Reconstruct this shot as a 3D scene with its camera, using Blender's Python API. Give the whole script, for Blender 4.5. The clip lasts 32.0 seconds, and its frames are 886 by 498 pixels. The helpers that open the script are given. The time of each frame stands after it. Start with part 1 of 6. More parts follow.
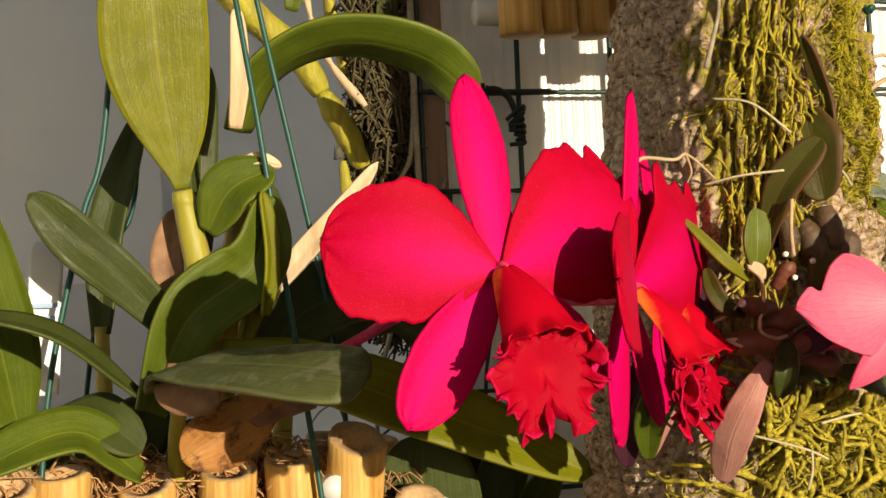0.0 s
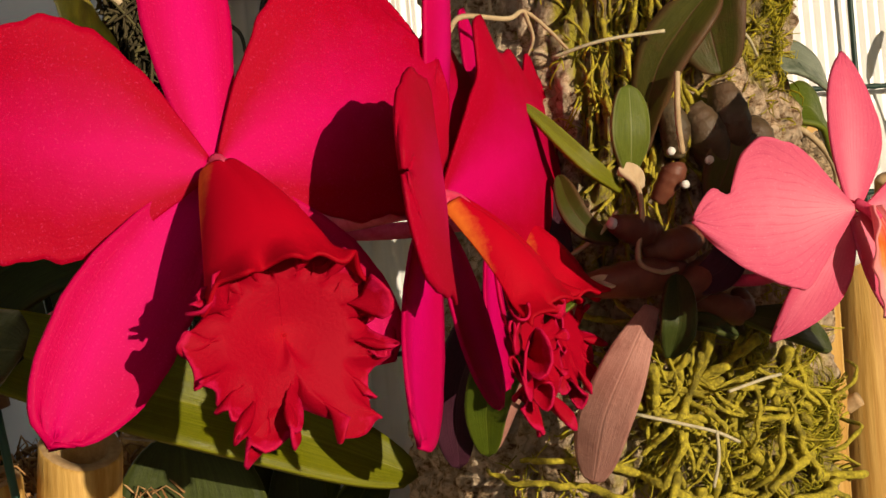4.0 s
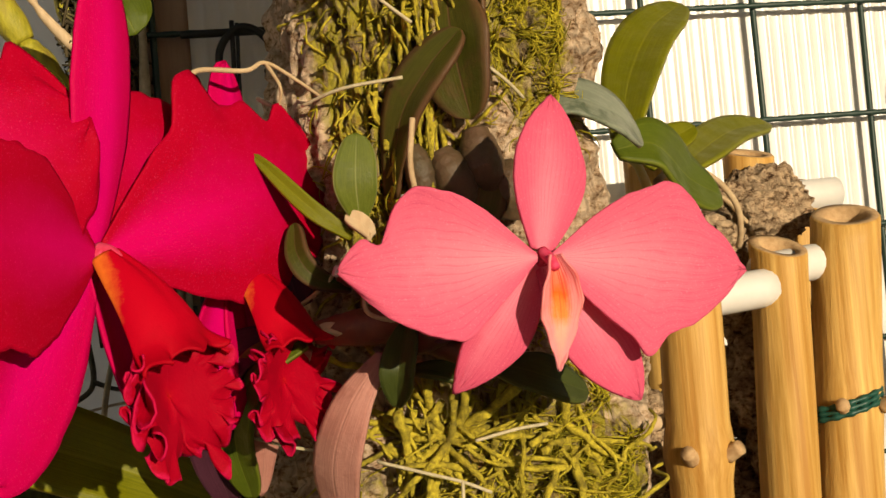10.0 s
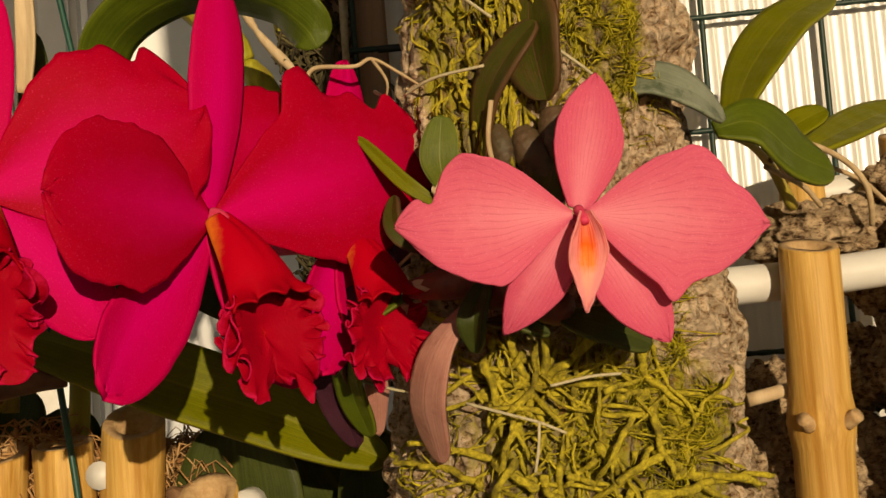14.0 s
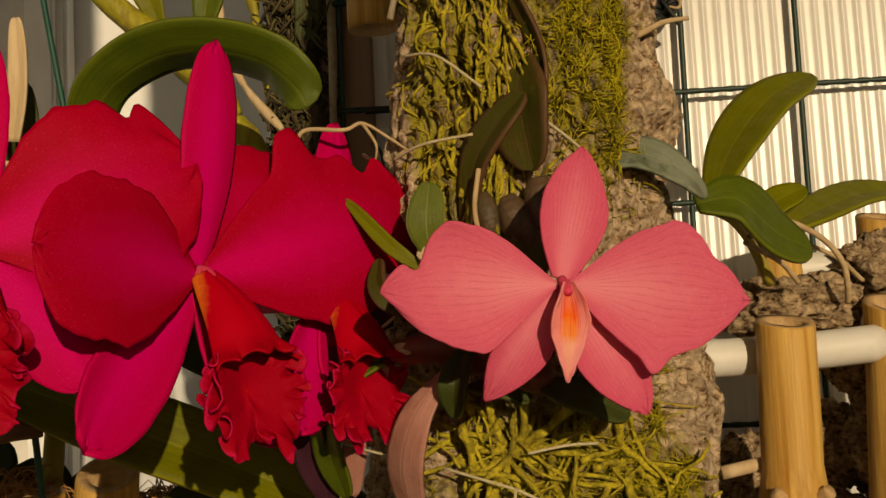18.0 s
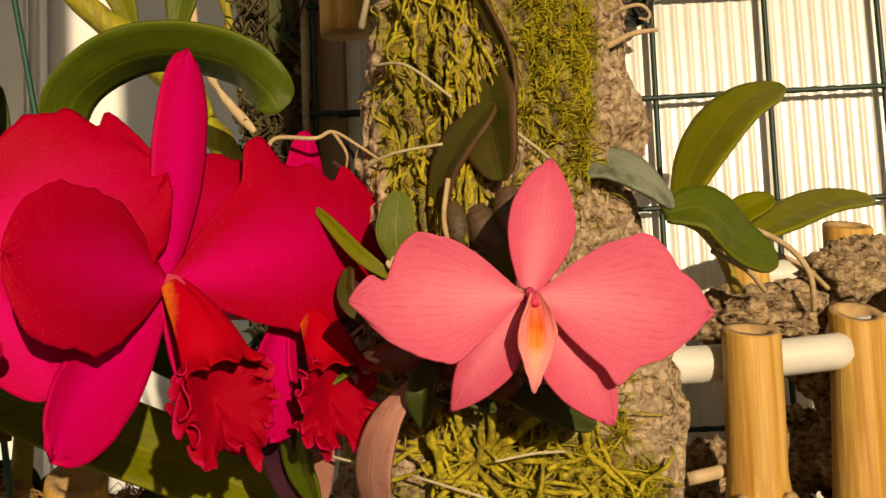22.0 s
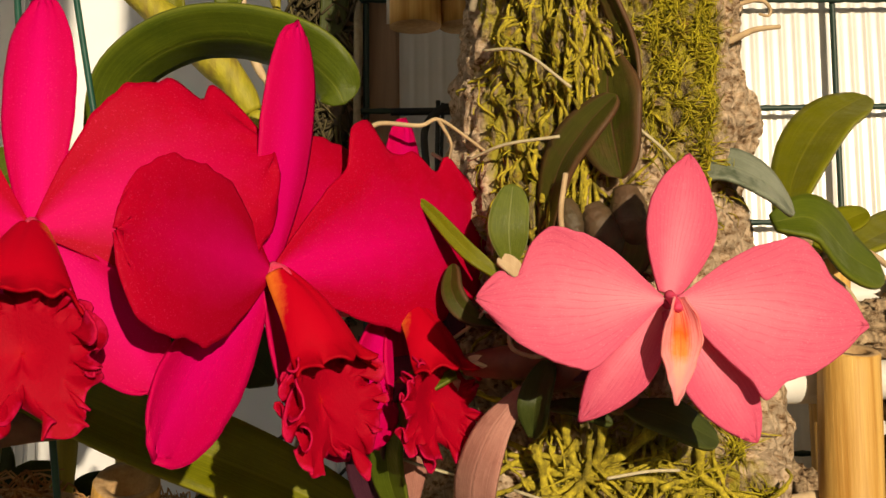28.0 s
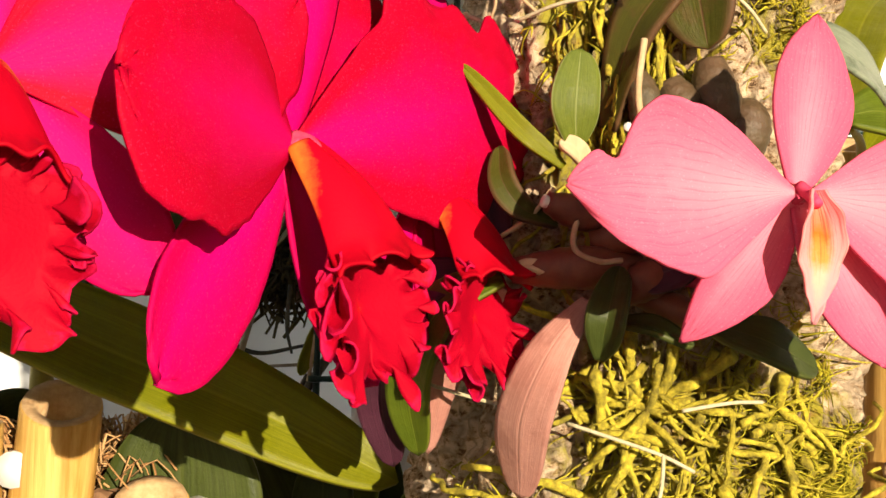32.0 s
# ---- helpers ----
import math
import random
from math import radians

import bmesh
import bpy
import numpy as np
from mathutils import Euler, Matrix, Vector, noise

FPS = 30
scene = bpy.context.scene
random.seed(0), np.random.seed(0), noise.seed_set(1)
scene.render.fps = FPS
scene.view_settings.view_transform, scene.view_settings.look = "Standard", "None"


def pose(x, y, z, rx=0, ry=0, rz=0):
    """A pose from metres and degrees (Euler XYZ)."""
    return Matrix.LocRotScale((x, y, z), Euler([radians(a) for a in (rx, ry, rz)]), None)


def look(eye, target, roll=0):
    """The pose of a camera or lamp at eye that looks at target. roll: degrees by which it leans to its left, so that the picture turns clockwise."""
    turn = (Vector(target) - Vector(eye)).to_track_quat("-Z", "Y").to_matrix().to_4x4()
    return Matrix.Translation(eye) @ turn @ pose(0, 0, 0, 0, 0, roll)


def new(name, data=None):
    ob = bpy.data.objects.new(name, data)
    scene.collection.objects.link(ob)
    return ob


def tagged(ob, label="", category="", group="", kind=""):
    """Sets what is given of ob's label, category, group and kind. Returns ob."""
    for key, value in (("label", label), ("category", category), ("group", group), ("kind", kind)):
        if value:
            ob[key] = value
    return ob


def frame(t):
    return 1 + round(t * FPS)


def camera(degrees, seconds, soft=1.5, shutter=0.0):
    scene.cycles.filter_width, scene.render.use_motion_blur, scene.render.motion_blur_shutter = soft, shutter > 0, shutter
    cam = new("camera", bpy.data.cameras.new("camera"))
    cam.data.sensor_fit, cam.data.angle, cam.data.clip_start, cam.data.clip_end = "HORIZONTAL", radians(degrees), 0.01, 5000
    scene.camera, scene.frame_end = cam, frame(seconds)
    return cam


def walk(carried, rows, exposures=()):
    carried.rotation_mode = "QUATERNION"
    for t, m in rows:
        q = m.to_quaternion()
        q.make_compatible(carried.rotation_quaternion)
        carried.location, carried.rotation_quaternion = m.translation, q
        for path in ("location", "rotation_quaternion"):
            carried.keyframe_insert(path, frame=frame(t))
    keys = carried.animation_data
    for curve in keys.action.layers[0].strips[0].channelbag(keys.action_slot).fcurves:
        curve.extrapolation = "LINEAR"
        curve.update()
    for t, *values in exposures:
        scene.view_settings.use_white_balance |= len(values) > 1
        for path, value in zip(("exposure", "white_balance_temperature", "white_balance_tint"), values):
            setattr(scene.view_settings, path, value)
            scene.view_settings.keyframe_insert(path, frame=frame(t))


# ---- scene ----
cam = camera(38.5, 32.0)
METRES, EYE, TILT, LEAN, TURN = 0.6, 1.4, 1.93, 2.77, -15.78
ROWS = [
    (0.0, 0.0, 0.0, 0.0, 0.0, 0.0, -0.0),
    (0.5, 0.0138, 0.0125, -0.0048, -0.6, -0.25, -0.08),
    (1.0, 0.0588, 0.0383, -0.0058, -1.39, -0.74, 2.38),
    (1.5, 0.0849, 0.0473, 0.0014, -2.68, -0.91, 3.42),
    (2.0, 0.0991, 0.0572, -0.0034, -3.89, -1.2, 4.15),
    (2.5, 0.0971, 0.0845, -0.0088, -4.04, -1.39, 4.54),
    (3.0, 0.0835, 0.1408, -0.0078, -4.19, -1.42, 4.24),
    (3.5, 0.0684, 0.1786, -0.0178, -4.68, -0.96, 3.1),
    (4.0, 0.0496, 0.2166, -0.0241, -5.87, -1.39, 2.17),
    (4.5, 0.0223, 0.2334, -0.0238, -6.32, -1.53, 1.21),
    (6.5, 0.0102, 0.2304, -0.0233, -4.54, -1.75, 0.14),
    (7.0, 0.0265, 0.2282, -0.0257, -4.22, -1.42, -0.09),
    (7.5, 0.0567, 0.2211, -0.0255, -4.8, -1.4, 0.51),
    (8.0, 0.0636, 0.2149, -0.0212, -4.79, -1.22, 0.79),
    (8.5, 0.0979, 0.1923, -0.0199, -2.83, -0.91, 1.12),
    (9.0, 0.1438, 0.1659, -0.0318, -2.79, -1.03, 1.95),
    (9.5, 0.1777, 0.1959, -0.024, -0.06, -0.62, 2.22),
    (10.0, 0.2325, 0.2111, -0.0229, 4.77, 0.12, 2.52),
    (10.5, 0.2498, 0.1827, -0.0333, 8.65, 0.42, 2.98),
    (11.0, 0.2659, 0.1723, -0.0435, 16.46, 1.04, 4.46),
    (11.5, 0.2898, 0.175, -0.0414, 19.64, 1.77, 5.62),
    (12.0, 0.3085, 0.1688, -0.0412, 20.27, 2.21, 5.76),
    (12.5, 0.3265, 0.1604, -0.0434, 20.9, 2.17, 5.96),
    (13.0, 0.3406, 0.1615, -0.0436, 21.51, 2.35, 5.28),
    (13.5, 0.3339, 0.1675, -0.0518, 19.15, 1.94, 3.23),
    (15.5, 0.3344, 0.1611, -0.0521, 19.64, 2.0, 1.61),
    (16.0, 0.3344, 0.158, -0.0498, 19.57, 2.16, 1.43),
    (16.5, 0.3324, 0.1591, -0.0503, 18.6, 2.3, 1.24),
    (17.0, 0.3304, 0.1581, -0.0492, 18.71, 2.98, 0.92),
    (17.5, 0.3301, 0.1597, -0.0496, 18.47, 3.73, 0.6),
    (18.0, 0.3319, 0.1605, -0.0492, 17.75, 4.49, 0.78),
    (18.5, 0.332, 0.1606, -0.0481, 18.03, 4.71, 0.95),
    (19.0, 0.3319, 0.1634, -0.048, 18.37, 4.53, 0.8),
    (19.5, 0.3297, 0.1586, -0.0423, 18.16, 4.09, 0.22),
    (20.0, 0.3326, 0.1566, -0.0437, 17.52, 3.99, 0.04),
    (20.5, 0.33, 0.1556, -0.0429, 16.56, 4.01, 0.09),
    (21.0, 0.3301, 0.1577, -0.0424, 16.68, 4.09, 0.16),
    (21.5, 0.3319, 0.1602, -0.0436, 16.88, 4.17, 0.32),
    (22.0, 0.3355, 0.1573, -0.044, 16.59, 4.3, 0.48),
    (22.5, 0.336, 0.1611, -0.047, 16.29, 4.24, 0.32),
    (23.0, 0.3254, 0.1649, -0.0513, 15.98, 4.13, 0.06),
    (23.5, 0.3183, 0.1695, -0.0512, 15.33, 4.04, -0.32),
    (24.0, 0.3188, 0.1633, -0.0471, 15.23, 4.41, -0.63),
    (24.5, 0.3194, 0.1735, -0.0485, 15.26, 4.79, -0.71),
    (26.5, 0.3037, 0.1768, -0.0499, 15.59, 5.02, -0.81),
    (27.0, 0.2922, 0.173, -0.0513, 15.54, 5.07, -0.95),
    (27.5, 0.2754, 0.1733, -0.0509, 15.41, 5.12, -1.33),
    (28.0, 0.2698, 0.1776, -0.0502, 15.07, 5.15, -1.59),
    (28.5, 0.2662, 0.1839, -0.0502, 14.79, 5.16, -1.64),
    (29.0, 0.2606, 0.186, -0.0501, 14.51, 5.25, -1.8),
    (29.5, 0.2579, 0.188, -0.0505, 14.03, 5.28, -1.81),
    (30.0, 0.2489, 0.1948, -0.052, 12.61, 5.02, -1.69),
    (30.5, 0.232, 0.2048, -0.052, 11.78, 4.04, -1.86),
    (31.0, 0.2173, 0.2204, -0.0537, 11.44, 2.48, -2.48),
    (31.5, 0.2098, 0.2352, -0.0597, 10.81, 1.96, -2.98),
    (32.0, 0.1905, 0.2595, -0.0577, 9.27, 1.79, -2.96),
]
EXPOSURES = [(0.0, 0.62, 5850, 10), (1.0, 0.40, 5700, 12), (2.0, -0.02, 5950, 11), (3.0, -0.06, 5900, 11), (4.0, 0.14, 5900, 11), (4.5, 0.32, 5900, 12), (6.5, 1.15, 5250, 20), (7.0, 1.1, 5250, 20),
             (8.0, 0.52, 5900, 13), (9.0, 0.37, 6050, 12), (10.0, 0.20, 6150, 11), (11.0, 0.36, 5900, 13), (12.0, 0.56, 5600, 13), (13.0, 0.12, 6250, 11), (15.5, -0.44, 7050, 10), (17.0, -0.72, 7200, 10),
             (19.0, -0.50, 7150, 10), (21.0, -0.42, 7150, 10), (22.0, -0.05, 7000, 10), (23.0, -0.02, 6900, 10), (24.5, -0.12, 6850, 10), (27.0, 0.1, 6400, 10), (29.0, 0.2, 6150, 11), (30.0, 0.3, 6000, 11), (31.0, 0.93, 5900, 9), (32.0, 1.12, 5850, 9)]
walk(cam, [(t, pose(0, 0, EYE, TILT, LEAN, TURN) @ pose(METRES * x, METRES * y, METRES * z, 90 + pitch, roll, yaw)) for t, x, y, z, yaw, pitch, roll in ROWS],
     EXPOSURES)

# ---- world, sun, exposure ----
SUN = Vector((0.28, -1.0, 0.162)).normalized()
world = bpy.data.worlds.new("world")
scene.world = world
world.use_nodes = True
wn = world.node_tree
sky = wn.nodes.new("ShaderNodeTexSky")
sky.sky_type, sky.sun_disc = "NISHITA", False
sky.sun_elevation = math.asin(SUN.z)
sky.sun_rotation = math.atan2(SUN.x, SUN.y)
wn.links.new(sky.outputs[0], wn.nodes["Background"].inputs[0])
wn.nodes["Background"].inputs[1].default_value = 0.050
sun = new("sun", bpy.data.lights.new("sun", "SUN"))
sun.data.energy, sun.data.angle, sun.data.color = 5.0, radians(0.5), (1.0, 0.80, 0.54)
sun.matrix_world = look((1.5, -2.5, 3.2), Vector((1.5, -2.5, 3.2)) - SUN)


# ---- materials ----
class Nodes:
    """A small wrapper to write node materials in short lines."""

    def __init__(self, name):
        self.m = bpy.data.materials.new(name)
        self.m.use_nodes = True
        self.t = self.m.node_tree
        self.b = self.t.nodes["Principled BSDF"]
        self.out = self.t.nodes["Material Output"]

    def n(self, kind, **sets):
        node = self.t.nodes.new("ShaderNode" + kind)
        for k, v in sets.items():
            node.inputs[k.replace("_", " ")].default_value = v
        return node

    def link(self, a, b):
        self.t.links.new(a, b)

    def coords(self, which="Object"):
        return self.n("TexCoord").outputs[which]

    def noise(self, scale, detail=4.0, rough=0.6, vec=None, stretch=None):
        no = self.n("TexNoise", Scale=scale, Detail=detail, Roughness=rough)
        src = vec or self.coords()
        if stretch:
            mp = self.n("Mapping", Scale=stretch)
            self.link(src, mp.inputs[0])
            src = mp.outputs[0]
        self.link(src, no.inputs["Vector"])
        return no.outputs["Fac"]

    def ramp(self, fac, stops):
        r = self.n("ValToRGB")
        e = r.color_ramp.elements
        while len(e) < len(stops):
            e.new(0.5)
        for el, (pos, col) in zip(e, stops):
            el.position, el.color = pos, (*col, 1) if len(col) == 3 else col
        self.link(fac, r.inputs[0])
        return r.outputs[0]

    def math(self, op, a, b=None, c=None):
        m = self.n("Math")
        m.operation = op
        for i, v in enumerate((a, b, c)):
            if v is None:
                continue
            if isinstance(v, (int, float)):
                m.inputs[i].default_value = v
            else:
                self.link(v, m.inputs[i])
        return m.outputs[0]

    def mix(self, fac, a, b, blend="MIX"):
        m = self.n("Mix")
        m.data_type, m.blend_type = "RGBA", blend
        for sock, v in ((m.inputs[0], fac), (m.inputs[6], a), (m.inputs[7], b)):
            if isinstance(v, (int, float)):
                sock.default_value = v
            elif isinstance(v, tuple):
                sock.default_value = (*v, 1)
            else:
                self.link(v, sock)
        return m.outputs[2]

    def bump(self, height, strength=0.4, distance=0.0005):
        bp = self.n("Bump", Strength=strength, Distance=distance)
        self.link(height, bp.inputs["Height"])
        self.link(bp.outputs[0], self.b.inputs["Normal"])

    def base(self, col, rough=0.6, metal=0.0, spec=0.5):
        if isinstance(col, tuple):
            self.b.inputs["Base Color"].default_value = (*col, 1)
        else:
            self.link(col, self.b.inputs["Base Color"])
        if isinstance(rough, float):
            self.b.inputs["Roughness"].default_value = rough
        else:
            self.link(rough, self.b.inputs["Roughness"])
        self.b.inputs["Metallic"].default_value = metal
        self.b.inputs["Specular IOR Level"].default_value = spec
        return self

    def translucent(self, col, share):
        """Lets a share of the light through a thin leaf or petal."""
        tr = self.n("BsdfTranslucent")
        if isinstance(col, tuple):
            tr.inputs[0].default_value = (*col, 1)
        else:
            self.link(col, tr.inputs[0])
        mx = self.n("MixShader")
        mx.inputs[0].default_value = share
        self.link(self.b.outputs[0], mx.inputs[1])
        self.link(tr.outputs[0], mx.inputs[2])
        self.link(mx.outputs[0], self.out.inputs[0])

    def uv(self):
        s = self.n("SeparateXYZ")
        self.link(self.coords("UV"), s.inputs[0])
        return s.outputs[0], s.outputs[1]


def petal_mat(name, edge, mid, reach, vein=None, rough=0.55, share=0.3, veins=0.0, side=2.0, relief=0.5):
    """Petal pigment: 'mid' along the midrib and the base, 'edge' elsewhere, with fine veins that fan out."""
    k = Nodes(name)
    u, v = k.uv()
    off = k.math("ABSOLUTE", k.math("SUBTRACT", v, 0.5))
    glow = k.math("SUBTRACT", 1.0, k.math("MULTIPLY", off, side * 1.4))
    glow = k.math("MULTIPLY", k.math("MAXIMUM", glow, 0.0), k.math("SUBTRACT", reach, u))
    n1 = k.noise(260.0, 4.0, 0.6)
    fac = k.math("ADD", glow, k.math("MULTIPLY", k.math("SUBTRACT", n1, 0.5), 0.25))
    col = k.ramp(fac, [(0.02, edge), (0.62, mid)])
    if veins:
        wob = k.n("TexNoise", Scale=3.0, Detail=2.0, Roughness=0.5)
        k.link(k.coords("UV"), wob.inputs["Vector"])
        # the veins spread out towards the margin, and each splits in two on its way
        fan = k.math("MULTIPLY", k.math("SUBTRACT", v, 0.5), k.math("SUBTRACT", 1.35, k.math("MULTIPLY", u, 0.85)))
        rows = k.math("ADD", k.math("MULTIPLY", fan, 17.0), k.math("MULTIPLY", wob.outputs["Fac"], 1.6))
        tri = k.math("PINGPONG", rows, 0.5)
        twin = k.math("PINGPONG", k.math("ADD", k.math("MULTIPLY", rows, 2.0), 0.35), 0.5)
        split = k.ramp(u, [(0.42, (0, 0, 0)), (0.62, (0.8, 0.8, 0.8))])
        line = k.math("MAXIMUM", k.ramp(tri, [(0.0, (1, 1, 1)), (0.14, (0, 0, 0))]), k.math("MULTIPLY", k.ramp(twin, [(0.0, (1, 1, 1)), (0.16, (0, 0, 0))]), split))
        line = k.math("MULTIPLY", line, k.ramp(k.noise(330.0, 3.0), [(0.35, (0.15, 0.15, 0.15)), (0.6, (1, 1, 1))]))
        rosy = k.ramp(k.math("MAXIMUM", k.math("MULTIPLY", off, 2.0), k.math("MULTIPLY", u, 0.98)), [(0.72, (0, 0, 0)), (1.0, (1, 1, 1))])
        col = k.mix(k.math("MULTIPLY", rosy, 0.45), col, tuple(0.5 * (a + b) for a, b in zip(edge, vein)))
        col = k.mix(k.math("MULTIPLY", line, veins), col, vein)
    # tiny glistening cells, their sparkle painted as paler specks in the colour
    painted_glint = k.ramp(k.noise(2600.0, 2.0), [(0.60, (0, 0, 0)), (0.70, (1, 1, 1))])
    col = k.mix(k.math("MULTIPLY", painted_glint, 0.22), col, tuple(min(1.0, 1.35 * c + 0.05) for c in mid))
    k.base(col, rough, spec=0.05)
    fine = k.noise(2100.0, 3.0)
    rib = k.n("Mapping", Scale=(2.0, 26.0, 1.0))
    k.link(k.coords("UV"), rib.inputs[0])
    ribs = k.n("TexNoise", Scale=1.0, Detail=4.0, Roughness=0.6)
    k.link(rib.outputs[0], ribs.inputs["Vector"])
    k.bump(k.math("ADD", k.math("MULTIPLY", fine, 0.6), ribs.outputs["Fac"]), relief, 0.0004)
    k.translucent(col, share)
    return k.m


def leaf_mat(name, low, high, rib, rough=0.42, share=0.12, spot=None, spots=0.0, rimmed=0.465):
    """Leathery leaf: two greens in patches, a paler midrib, fine cell grain, pits and dust."""
    k = Nodes(name)
    u, v = k.uv()
    big = k.noise(55.0, 5.0, 0.65)
    col = k.ramp(big, [(0.3, low), (0.7, high)])
    fine = k.noise(900.0, 3.0)
    col = k.mix(k.math("MULTIPLY", fine, 0.35), col, tuple(min(1, c * 1.5) for c in high))
    off = k.math("ABSOLUTE", k.math("SUBTRACT", v, 0.5))
    mp = k.n("Mapping", Scale=(3.0, 46.0, 1.0))
    k.link(k.coords("UV"), mp.inputs[0])
    st = k.n("TexNoise", Scale=1.0, Detail=4.0, Roughness=0.6)
    k.link(mp.outputs[0], st.inputs["Vector"])
    col = k.mix(k.math("MULTIPLY", k.ramp(st.outputs["Fac"], [(0.42, (1, 1, 1)), (0.60, (0, 0, 0))]), 0.35), col, tuple(c * 0.55 for c in low))
    dust = k.ramp(k.noise(1700.0, 2.0), [(0.62, (0, 0, 0)), (0.72, (1, 1, 1))])
    col = k.mix(k.math("MULTIPLY", dust, 0.14), col, tuple(min(1, c * 1.5 + 0.012) for c in high))
    line = k.ramp(off, [(0.0, (1, 1, 1)), (0.03, (0, 0, 0))])
    col = k.mix(k.math("MULTIPLY", line, 0.45), col, rib)
    edge = k.ramp(off, [(rimmed, (0, 0, 0)), (0.5, (1, 1, 1))])
    col = k.mix(k.math("MULTIPLY", edge, 0.5), col, rib)
    if spot:
        blot = k.ramp(k.noise(140.0, 4.0), [(0.52, (0, 0, 0)), (0.62, (1, 1, 1))])
        col = k.mix(k.math("MULTIPLY", blot, spots), col, spot)
    rr = k.ramp(k.noise(160.0, 3.0), [(0.3, (rough - 0.1,) * 3), (0.7, (rough + 0.18,) * 3)])
    k.base(col, rr, spec=0.16)
    k.bump(k.math("ADD", k.math("ADD", fine, k.math("MULTIPLY", st.outputs["Fac"], 0.8)), k.math("MULTIPLY", line, -0.8)), 0.35, 0.0004)
    k.translucent(col, share)
    return k.m


def plain_mat(name, a, b, scale, rough=0.7, bump=0.4, dist=0.0006, stretch=None, spec=0.35, detail=6.0, dark=None, dscale=None):
    """Two colours mixed by stretched noise, with relief from the same noise; an optional darker stain at a larger scale."""
    k = Nodes(name)
    f = k.noise(scale, detail, 0.65, stretch=stretch)
    col = k.ramp(f, [(0.28, a), (0.72, b)])
    if dark:
        st = k.ramp(k.noise(dscale or scale * 0.2, 4.0, stretch=stretch), [(0.45, (0, 0, 0)), (0.68, (1, 1, 1))])
        col = k.mix(k.math("MULTIPLY", st, 0.75), col, dark)
    rr = k.ramp(f, [(0.2, (max(0.05, rough - 0.12),) * 3), (0.8, (min(1, rough + 0.12),) * 3)])
    k.base(col, rr, spec=spec)
    k.bump(f, bump, dist)
    return k.m


def stuff_mat(name, cols, rough=0.75, share=0.0, scale=80.0):
    """Colours vary from blade to blade (Random Per Island) and along it."""
    k = Nodes(name)
    g = k.n("NewGeometry")
    col = k.ramp(g.outputs["Random Per Island"], [(i / max(1, len(cols) - 1), c) for i, c in enumerate(cols)])
    nz = k.noise(scale * 8, 3.0)
    col = k.mix(k.math("MULTIPLY", nz, 0.5), col, tuple(c * 0.45 for c in cols[0]))
    k.base(col, rough, spec=0.25)
    k.bump(nz, 0.5, 0.0004)
    if share:
        k.translucent(col, share)
    return k.m



